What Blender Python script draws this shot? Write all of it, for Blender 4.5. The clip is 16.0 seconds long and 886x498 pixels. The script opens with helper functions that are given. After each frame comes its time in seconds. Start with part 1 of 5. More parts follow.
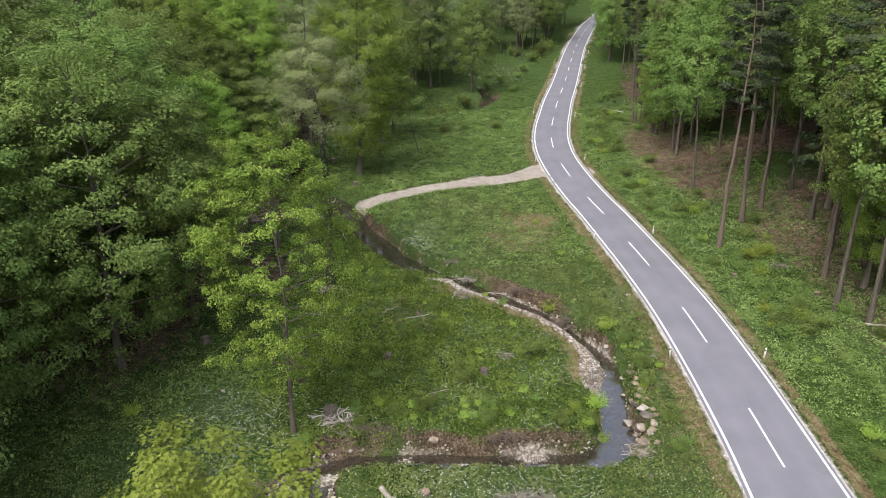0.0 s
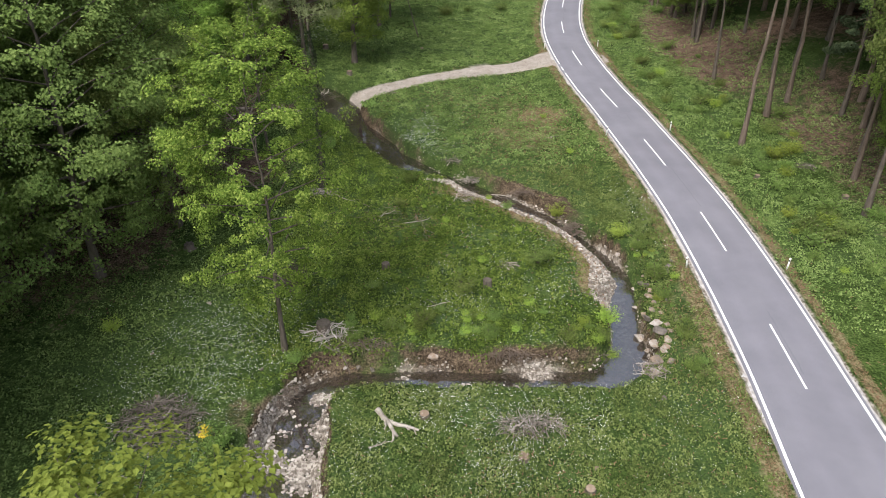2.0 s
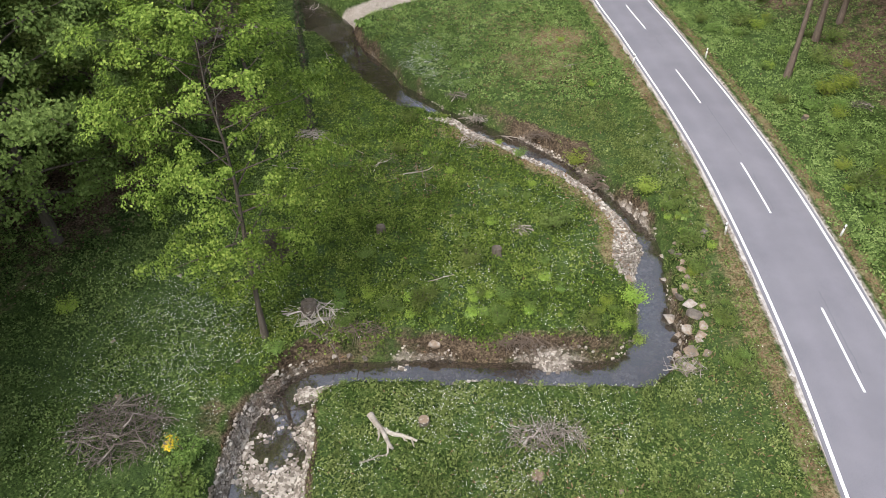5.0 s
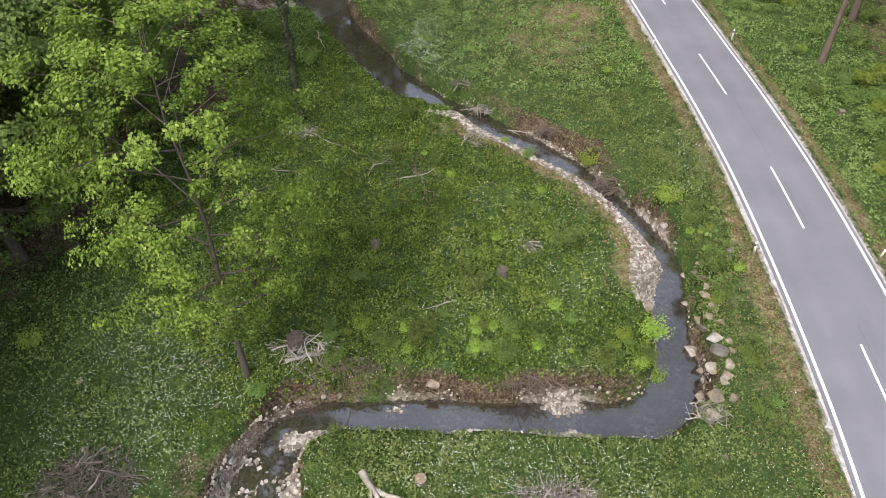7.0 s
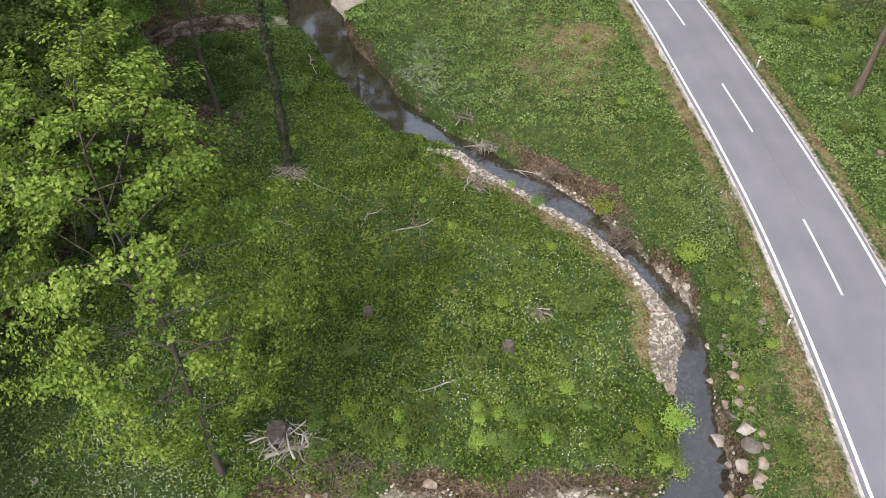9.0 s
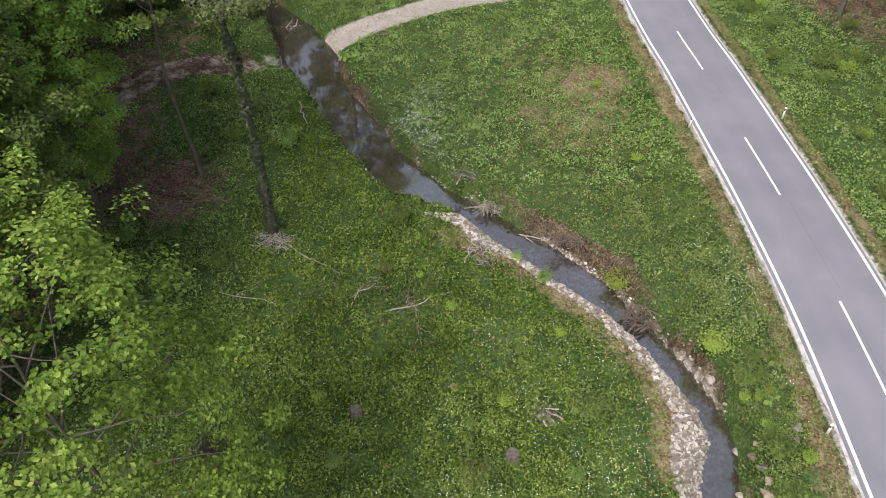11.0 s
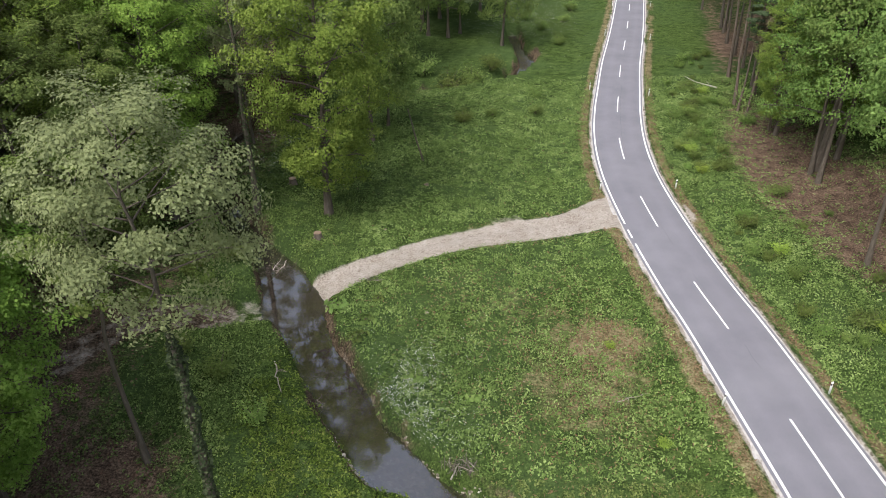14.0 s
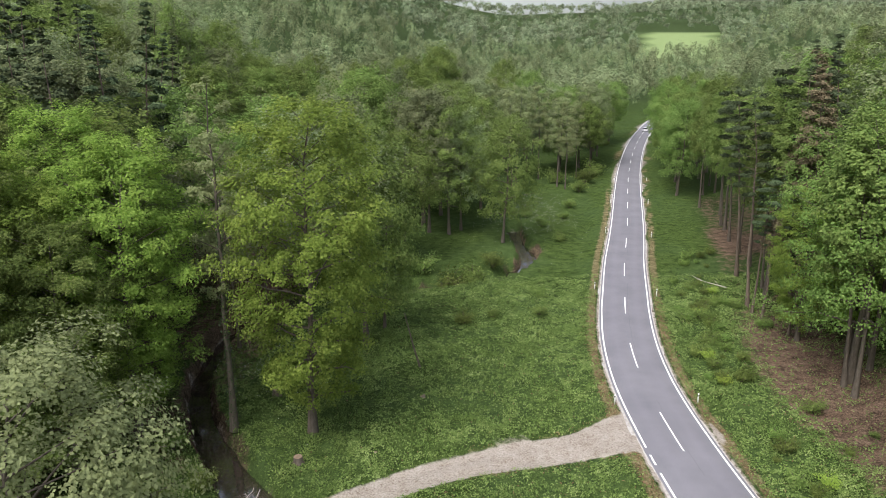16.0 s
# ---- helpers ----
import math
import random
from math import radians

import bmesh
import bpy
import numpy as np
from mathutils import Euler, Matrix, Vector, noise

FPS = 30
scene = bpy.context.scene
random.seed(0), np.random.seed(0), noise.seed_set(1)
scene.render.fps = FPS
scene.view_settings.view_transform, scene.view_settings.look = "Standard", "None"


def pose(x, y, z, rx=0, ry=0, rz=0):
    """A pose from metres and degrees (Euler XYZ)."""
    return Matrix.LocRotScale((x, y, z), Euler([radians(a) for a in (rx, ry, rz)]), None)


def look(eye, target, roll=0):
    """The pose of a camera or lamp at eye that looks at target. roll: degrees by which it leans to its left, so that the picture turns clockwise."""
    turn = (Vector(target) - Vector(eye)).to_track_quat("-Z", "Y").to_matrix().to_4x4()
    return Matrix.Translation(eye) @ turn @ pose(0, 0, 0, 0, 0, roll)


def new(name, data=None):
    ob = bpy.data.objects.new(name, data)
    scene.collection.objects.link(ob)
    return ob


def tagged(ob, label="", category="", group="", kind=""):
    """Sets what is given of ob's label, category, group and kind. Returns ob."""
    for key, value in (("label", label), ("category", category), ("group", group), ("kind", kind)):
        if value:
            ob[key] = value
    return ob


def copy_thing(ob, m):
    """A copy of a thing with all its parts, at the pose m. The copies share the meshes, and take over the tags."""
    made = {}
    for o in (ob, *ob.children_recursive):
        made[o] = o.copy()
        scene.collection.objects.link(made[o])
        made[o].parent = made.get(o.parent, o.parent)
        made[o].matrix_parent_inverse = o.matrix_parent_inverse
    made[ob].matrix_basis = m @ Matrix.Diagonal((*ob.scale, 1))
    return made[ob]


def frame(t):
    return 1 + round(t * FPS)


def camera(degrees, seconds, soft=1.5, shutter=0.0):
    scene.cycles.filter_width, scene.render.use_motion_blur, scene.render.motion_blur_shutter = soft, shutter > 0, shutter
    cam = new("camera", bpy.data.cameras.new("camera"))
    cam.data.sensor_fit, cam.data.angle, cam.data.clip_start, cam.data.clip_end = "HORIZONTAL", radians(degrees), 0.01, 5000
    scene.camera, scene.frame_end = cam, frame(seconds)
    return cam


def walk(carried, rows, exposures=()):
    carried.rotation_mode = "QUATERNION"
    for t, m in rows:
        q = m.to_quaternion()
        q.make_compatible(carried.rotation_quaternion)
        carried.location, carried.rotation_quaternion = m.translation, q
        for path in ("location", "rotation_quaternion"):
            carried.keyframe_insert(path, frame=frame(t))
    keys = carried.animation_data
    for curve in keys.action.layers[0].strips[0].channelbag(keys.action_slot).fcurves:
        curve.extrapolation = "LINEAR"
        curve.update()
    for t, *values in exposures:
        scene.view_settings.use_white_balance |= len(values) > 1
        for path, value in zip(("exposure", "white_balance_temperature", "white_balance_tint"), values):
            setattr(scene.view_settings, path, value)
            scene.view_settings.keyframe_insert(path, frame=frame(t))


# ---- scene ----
cam = camera(65.9, 16.0, 0.8)
METRES, EYE, TILT, LEAN, TURN = 45.6, 30.87, -24.2, 0.0, 0.0
ROWS = [
    (0.0, 0.0, 0.0, 0.0, 0.0, 0.0, -0.0),
    (0.5, 0.0002, 0.0242, 0.0041, 0.03, -3.11, -0.03),
    (1.0, 0.0004, 0.0488, 0.0089, 0.05, -5.33, -0.06),
    (1.5, 0.0008, 0.0738, 0.0144, 0.09, -7.31, -0.07),
    (2.0, 0.0014, 0.0991, 0.0204, 0.13, -9.27, -0.09),
    (2.5, 0.0018, 0.1247, 0.0269, 0.17, -11.18, -0.11),
    (3.0, 0.0021, 0.151, 0.034, 0.22, -13.09, -0.14),
    (3.5, 0.0021, 0.1786, 0.0425, 0.28, -14.88, -0.16),
    (4.0, 0.0017, 0.206, 0.0551, 0.35, -15.77, -0.19),
    (6.5, 0.0041, 0.3456, 0.1283, 0.77, -20.52, -0.26),
    (7.0, 0.0046, 0.3756, 0.1437, 0.83, -21.59, -0.28),
    (7.5, 0.0049, 0.4062, 0.1592, 0.91, -22.58, -0.29),
    (8.0, 0.0054, 0.4371, 0.1751, 1.0, -22.79, -0.31),
    (8.5, 0.0061, 0.4672, 0.1903, 1.08, -22.8, -0.32),
    (9.0, 0.0071, 0.4971, 0.2055, 1.17, -22.81, -0.34),
    (11.5, 0.0123, 0.6464, 0.2778, 1.61, -22.52, -0.45),
    (12.0, 0.0132, 0.6765, 0.292, 1.67, -21.9, -0.52),
    (12.5, 0.0145, 0.7064, 0.3072, 1.74, -18.71, -0.61),
    (13.0, 0.0168, 0.7346, 0.3217, 1.84, -14.73, -0.65),
    (13.5, 0.0182, 0.7631, 0.3364, 1.91, -10.94, -0.74),
    (14.0, 0.0196, 0.7919, 0.3511, 1.99, -7.19, -0.84),
    (14.5, 0.0203, 0.8216, 0.3655, 2.04, -3.38, -0.91),
    (15.0, 0.0215, 0.8506, 0.3804, 2.09, 0.41, -0.96),
    (15.5, 0.0225, 0.8802, 0.3945, 2.15, 4.22, -0.99),
    (16.0, 0.0235, 0.9077, 0.4085, 2.21, 7.97, -1.07),
]
walk(cam, [(t, pose(0, 0, EYE, TILT, LEAN, TURN) @ pose(METRES * x, METRES * y, METRES * z, 90 + pitch, roll, yaw)) for t, x, y, z, yaw, pitch, roll in ROWS])

# ---- world and light: an overcast spring day ----
world = bpy.data.worlds.new("overcast_sky")
scene.world = world
world.use_nodes = True
wn, wl = world.node_tree.nodes, world.node_tree.links
wn.clear()
sky = wn.new("ShaderNodeTexSky")
sky.sky_type, sky.sun_disc = "NISHITA", False
sky.sun_elevation, sky.sun_rotation = radians(55), radians(213)
sky.air_density, sky.dust_density, sky.ozone_density = 1.0, 4.0, 1.0
grey = wn.new("ShaderNodeHueSaturation")
grey.inputs["Saturation"].default_value = 0.6
ray = wn.new("ShaderNodeTexCoord")
clouds = wn.new("ShaderNodeTexNoise")
clouds.inputs["Scale"].default_value, clouds.inputs["Detail"].default_value = 3.0, 6
cover = wn.new("ShaderNodeMapRange")
cover.inputs["From Min"].default_value, cover.inputs["From Max"].default_value = 0.35, 0.65
cover.inputs["To Min"].default_value, cover.inputs["To Max"].default_value = 0.7, 1.35
layer = wn.new("ShaderNodeMix")
layer.data_type, layer.blend_type = "RGBA", "MULTIPLY"
layer.inputs[0].default_value = 1.0
bg = wn.new("ShaderNodeBackground")
bg.inputs["Strength"].default_value = 0.15
out = wn.new("ShaderNodeOutputWorld")
wl.new(sky.outputs[0], grey.inputs["Color"])
wl.new(ray.outputs["Generated"], clouds.inputs["Vector"])
wl.new(clouds.outputs[0], cover.inputs["Value"])
wl.new(grey.outputs[0], layer.inputs[6])
wl.new(cover.outputs[0], layer.inputs[7])
wl.new(layer.outputs[2], bg.inputs["Color"])
wl.new(bg.outputs[0], out.inputs["Surface"])
sun = new("sun", bpy.data.lights.new("sun", "SUN"))
sun.data.energy, sun.data.angle, sun.data.color = 1.6, radians(30), (1.0, 0.985, 0.98)
sun.matrix_world = look((-30, -46, 80), (0, 0, 0))
scene.view_settings.exposure = 0.84


# ---- materials ----
def material(name, rough=0.8, spec=0.3):
    m = bpy.data.materials.new(name)
    m.use_nodes = True
    b = m.node_tree.nodes["Principled BSDF"]
    b.inputs["Roughness"].default_value = rough
    b.inputs["Specular IOR Level"].default_value = spec
    return m, m.node_tree.nodes, m.node_tree.links, b


def ramp(nodes, stops):
    r = nodes.new("ShaderNodeValToRGB")
    while len(r.color_ramp.elements) < len(stops):
        r.color_ramp.elements.new(0.5)
    for e, (p, c) in zip(r.color_ramp.elements, stops):
        e.position, e.color = p, (*c, 1)
    return r


def noise_tex(nodes, links, scale, detail=4, rough=0.6, coord=None):
    n = nodes.new("ShaderNodeTexNoise")
    n.inputs["Scale"].default_value, n.inputs["Detail"].default_value, n.inputs["Roughness"].default_value = scale, detail, rough
    if coord is not None:
        links.new(coord, n.inputs["Vector"])
    return n


def mix(nodes, links, fac, a, b, mode="MIX"):
    n = nodes.new("ShaderNodeMix")
    n.data_type, n.blend_type = "RGBA", mode
    for sock, v in ((n.inputs[0], fac), (n.inputs[6], a), (n.inputs[7], b)):
        if isinstance(v, (int, float)):
            sock.default_value = v
        elif isinstance(v, tuple):
            sock.default_value = (*v, 1)
        else:
            links.new(v, sock)
    return n.outputs[2]


def bump(nodes, links, b, height, strength=0.5, dist=0.05):
    n = nodes.new("ShaderNodeBump")
    n.inputs["Strength"].default_value, n.inputs["Distance"].default_value = strength, dist
    links.new(height, n.inputs["Height"])
    links.new(n.outputs[0], b.inputs["Normal"])


def maths(nodes, links, op, a, b=None, clamp=False):
    n = nodes.new("ShaderNodeMath")
    n.operation, n.use_clamp = op, clamp
    for sock, v in ((n.inputs[0], a), (n.inputs[1], b)):
        if v is None:
            continue
        if isinstance(v, (int, float)):
            sock.default_value = v
        else:
            links.new(v, sock)
    return n.outputs[0]


def leaf_material(name, dark, mid, light, translucent=0.3, rough=0.55, patch=0.35, per_tree=False, speckle=0.5, sway=0.9):
    """Foliage: tone varies leaf by leaf and tree by tree, with light coming through the blades."""
    m, n, l, b = material(name, 0.75, 0.06)
    g, o = n.new("ShaderNodeNewGeometry"), n.new("ShaderNodeObjectInfo")
    r = ramp(n, [(0.0, dark), (0.55, mid), (1.0, light)])
    big = noise_tex(n, l, patch, 3, 0.6, g.outputs["Position"])
    v = maths(n, l, "ADD", maths(n, l, "ADD", maths(n, l, "MULTIPLY", g.outputs["Random Per Island"], speckle), 0.25 - 0.5 * speckle), maths(n, l, "MULTIPLY", maths(n, l, "SUBTRACT", big.outputs[0], 0.5 - 0.252 / sway), sway))
    l.new(v, r.inputs[0])
    h = n.new("ShaderNodeHueSaturation")
    own = o.outputs["Random"]
    if per_tree:
        at = n.new("ShaderNodeAttribute")
        at.attribute_name = "tone"
        own = at.outputs["Fac"]
    l.new(maths(n, l, "ADD", maths(n, l, "MULTIPLY", own, 0.036), 0.472), h.inputs["Hue"])
    l.new(maths(n, l, "ADD", maths(n, l, "MULTIPLY", own, 0.62), 0.7), h.inputs["Value"])
    l.new(r.outputs[0], h.inputs["Color"])
    l.new(h.outputs[0], b.inputs["Base Color"])
    t = n.new("ShaderNodeBsdfTranslucent")
    l.new(h.outputs[0], t.inputs["Color"])
    s = n.new("ShaderNodeMixShader")
    s.inputs[0].default_value = translucent
    l.new(b.outputs[0], s.inputs[1]), l.new(t.outputs[0], s.inputs[2])
    l.new(s.outputs[0], n["Material Output"].inputs["Surface"])
    return m


def grain_material(name, stops, scale, rough=0.85, fine=6.0, bump_s=0.6, bump_d=0.03, stretch=None, per_object=0.0):
    """Bark, stone, wood: a ramp over coarse noise, with fine relief."""
    m, n, l, b = material(name, rough, 0.25)
    g = n.new("ShaderNodeTexCoord")
    vec = g.outputs["Object"]
    if stretch:
        mp = n.new("ShaderNodeMapping")
        mp.inputs["Scale"].default_value = stretch
        l.new(vec, mp.inputs["Vector"])
        vec = mp.outputs[0]
    a = noise_tex(n, l, scale, 5, 0.65, vec)
    f = noise_tex(n, l, scale * fine, 3, 0.6, vec)
    v = maths(n, l, "ADD", maths(n, l, "MULTIPLY", a.outputs[0], 0.7), maths(n, l, "MULTIPLY", f.outputs[0], 0.3))
    if per_object:
        o = n.new("ShaderNodeObjectInfo")
        gi = n.new("ShaderNodeNewGeometry")
        v = maths(n, l, "ADD", v, maths(n, l, "MULTIPLY", maths(n, l, "SUBTRACT", o.outputs["Random"], 0.5), per_object))
        v = maths(n, l, "ADD", v, maths(n, l, "MULTIPLY", maths(n, l, "SUBTRACT", gi.outputs["Random Per Island"], 0.5), per_object))
    r = ramp(n, stops)
    l.new(v, r.inputs[0])
    l.new(r.outputs[0], b.inputs["Base Color"])
    bump(n, l, b, v, bump_s, bump_d)
    return m


LEAF_BEECH = leaf_material("beech_leaves", (0.066, 0.104, 0.03), (0.16, 0.236, 0.066), (0.285, 0.375, 0.12), 0.4, speckle=0.45)
LEAF_VIVID = leaf_material("fresh_leaves", (0.07, 0.118, 0.03), (0.155, 0.235, 0.062), (0.275, 0.36, 0.11), 0.4, speckle=0.45)
# Vivid green raised further: light on the crown is put into the colour.
LEAF_BRIGHT = leaf_material("sun_toned_beech_leaves", (0.095, 0.165, 0.032), (0.205, 0.32, 0.064), (0.35, 0.465, 0.12), 0.45, speckle=0.45)
LEAF_MAPLE = leaf_material("maple_leaves", (0.06, 0.1, 0.018), (0.15, 0.225, 0.04), (0.345, 0.42, 0.10), 0.38, speckle=0.65)
LEAF_PALE = leaf_material("willow_leaves", (0.15, 0.185, 0.085), (0.235, 0.28, 0.13), (0.33, 0.375, 0.19), 0.42, speckle=0.35)
LEAF_PINE = leaf_material("pine_needles", (0.03, 0.045, 0.024), (0.06, 0.085, 0.042), (0.105, 0.135, 0.066), 0.1)
LEAF_RUSTY = leaf_material("withered_needles", (0.085, 0.075, 0.045), (0.165, 0.14, 0.082), (0.26, 0.22, 0.135), 0.15)
LEAF_LIME = leaf_material("young_leaves", (0.13, 0.21, 0.035), (0.24, 0.35, 0.065), (0.36, 0.47, 0.11), 0.35)
# Pale, greyed greens: the haze of distance is put into these leaf colours.
LEAF_FAR = leaf_material("far_leaves_hazed", (0.105, 0.14, 0.07), (0.20, 0.25, 0.125), (0.325, 0.37, 0.20), 0.35, patch=0.2, speckle=0.35)
LEAF_WOODS = leaf_material("woodland_leaves_hazed", (0.105, 0.145, 0.078), (0.23, 0.285, 0.148), (0.39, 0.43, 0.245), 0.38, patch=0.3, per_tree=True, speckle=0.3)
LEAF_HAZY = leaf_material("ridge_leaves_hazed", (0.11, 0.15, 0.09), (0.205, 0.25, 0.15), (0.32, 0.36, 0.23), 0.3, patch=0.1, per_tree=True, speckle=0.25)
LUSH = leaf_material("lush_herb_leaves", (0.036, 0.08, 0.014), (0.132, 0.245, 0.044), (0.33, 0.455, 0.115), 0.25, patch=0.45, speckle=0.7, sway=1.0)
GRASS = leaf_material("grass_blades", (0.042, 0.068, 0.02), (0.14, 0.198, 0.056), (0.31, 0.37, 0.15), 0.25, patch=0.4, speckle=0.58, sway=0.95)
# Duller herb green: the woods' shade is put into the leaf colour.
SHADE = leaf_material("shaded_herb_leaves", (0.04, 0.075, 0.022), (0.13, 0.21, 0.058), (0.28, 0.37, 0.13), 0.2, patch=0.4, speckle=0.65, sway=0.9)
DRYGRASS = leaf_material("dry_grass_blades", (0.15, 0.10, 0.055), (0.27, 0.185, 0.105), (0.38, 0.29, 0.18), 0.2, patch=1.2)
FLOWER = leaf_material("white_blossoms", (0.55, 0.56, 0.52), (0.7, 0.7, 0.66), (0.8, 0.8, 0.77), 0.2)
BARK = grain_material("bark", [(0.25, (0.045, 0.038, 0.03)), (0.55, (0.12, 0.10, 0.08)), (0.8, (0.21, 0.185, 0.155))], 2.0, stretch=(3, 3, 0.6))
BARK_RED = grain_material("pine_bark", [(0.25, (0.06, 0.045, 0.035)), (0.55, (0.15, 0.115, 0.09)), (0.8, (0.27, 0.22, 0.18))], 2.0, stretch=(3, 3, 0.5))
DEADWOOD = grain_material("weathered_wood", [(0.25, (0.075, 0.062, 0.052)), (0.5, (0.20, 0.168, 0.142)), (0.78, (0.42, 0.38, 0.335))], 2.5, stretch=(1, 1, 1), per_object=0.35)
CUTWOOD = grain_material("sawn_wood", [(0.3, (0.15, 0.105, 0.075)), (0.6, (0.29, 0.22, 0.16)), (0.8, (0.40, 0.33, 0.26))], 5.0, per_object=0.2)
BLEACHED = grain_material("bleached_wood", [(0.25, (0.20, 0.17, 0.14)), (0.5, (0.38, 0.34, 0.295)), (0.75, (0.58, 0.54, 0.48))], 3.0, per_object=0.3)
PEBBLE = grain_material("pale_pebbles", [(0.2, (0.17, 0.145, 0.12)), (0.45, (0.40, 0.36, 0.31)), (0.8, (0.68, 0.65, 0.59))], 1.5, per_object=0.5)
PALE_GRAVEL = grain_material("shoulder_gravel", [(0.35, (0.24, 0.22, 0.20)), (0.5, (0.40, 0.38, 0.36)), (0.65, (0.52, 0.50, 0.48))], 3.0)
STONE = grain_material("limestone", [(0.25, (0.08, 0.066, 0.056)), (0.45, (0.16, 0.14, 0.12)), (0.56, (0.235, 0.17, 0.115)), (0.66, (0.28, 0.245, 0.21)), (0.8, (0.38, 0.35, 0.32))], 1.5, per_object=0.35)


def flat_material(name, color, rough=0.5, metal=0.0, var=0.25):
    m, n, l, b = material(name, rough, 0.4)
    g = n.new("ShaderNodeTexCoord")
    a = noise_tex(n, l, 4.0, 6, 0.65, g.outputs["Object"])
    r = ramp(n, [(0.3, tuple(c * (1 - var) for c in color)), (0.65, color)])
    l.new(a.outputs[0], r.inputs[0])
    l.new(r.outputs[0], b.inputs["Base Color"])
    b.inputs["Metallic"].default_value = metal
    return m


def asphalt_material():
    m, n, l, b = material("asphalt", 0.85, 0.3)
    g = n.new("ShaderNodeNewGeometry")
    a = noise_tex(n, l, 0.25, 5, 0.6, g.outputs["Position"])
    f = noise_tex(n, l, 22.0, 3, 0.7, g.outputs["Position"])
    v = maths(n, l, "ADD", maths(n, l, "MULTIPLY", a.outputs[0], 0.6), maths(n, l, "MULTIPLY", f.outputs[0], 0.4))
    r = ramp(n, [(0.32, (0.138, 0.135, 0.155)), (0.5, (0.172, 0.168, 0.19)), (0.68, (0.205, 0.2, 0.222))])
    l.new(v, r.inputs[0])
    # tar-sealed cracks and worn wheel tracks
    at = n.new("ShaderNodeAttribute")
    at.attribute_name = "across"
    wob = noise_tex(n, l, 0.8, 4, 0.6, g.outputs["Position"])
    d = maths(n, l, "ADD", at.outputs["Fac"], maths(n, l, "MULTIPLY", maths(n, l, "SUBTRACT", wob.outputs[0], 0.5), 0.35))
    track = maths(n, l, "ABSOLUTE", maths(n, l, "SUBTRACT", maths(n, l, "ABSOLUTE", d), 1.45))
    worn = maths(n, l, "SUBTRACT", 1.0, maths(n, l, "MULTIPLY", track, 1.3), True)
    c = mix(n, l, maths(n, l, "MULTIPLY", worn, 0.22), r.outputs[0], (0.225, 0.218, 0.248))
    crack = maths(n, l, "LESS_THAN", maths(n, l, "ABSOLUTE", maths(n, l, "SUBTRACT", d, 0.35)), 0.035)
    patch = maths(n, l, "GREATER_THAN", noise_tex(n, l, 0.12, 2, 0.5, g.outputs["Position"]).outputs[0], 0.52)
    c = mix(n, l, maths(n, l, "MULTIPLY", maths(n, l, "MULTIPLY", crack, patch), 0.22), c, (0.08, 0.078, 0.08))
    l.new(c, b.inputs["Base Color"])
    bump(n, l, b, f.outputs[0], 0.35, 0.01)
    return m


def paint_material():
    m, n, l, b = material("road_paint", 0.6, 0.4)
    g = n.new("ShaderNodeNewGeometry")
    a = noise_tex(n, l, 9.0, 5, 0.7, g.outputs["Position"])
    r = ramp(n, [(0.30, (0.38, 0.37, 0.37)), (0.46, (0.78, 0.78, 0.77))])
    l.new(a.outputs[0], r.inputs[0])
    l.new(r.outputs[0], b.inputs["Base Color"])
    return m


def water_material():
    m, n, l, b = material("stream_water", 0.03, 0.9)
    g = n.new("ShaderNodeNewGeometry")
    b.inputs["Base Color"].default_value = (0.042, 0.033, 0.025, 1)
    b.inputs["IOR"].default_value = 2.35
    a = noise_tex(n, l, 2.5, 3, 0.5, g.outputs["Position"])
    bump(n, l, b, a.outputs[0], 0.08, 0.02)
    b.inputs["Alpha"].default_value = 0.82
    return m


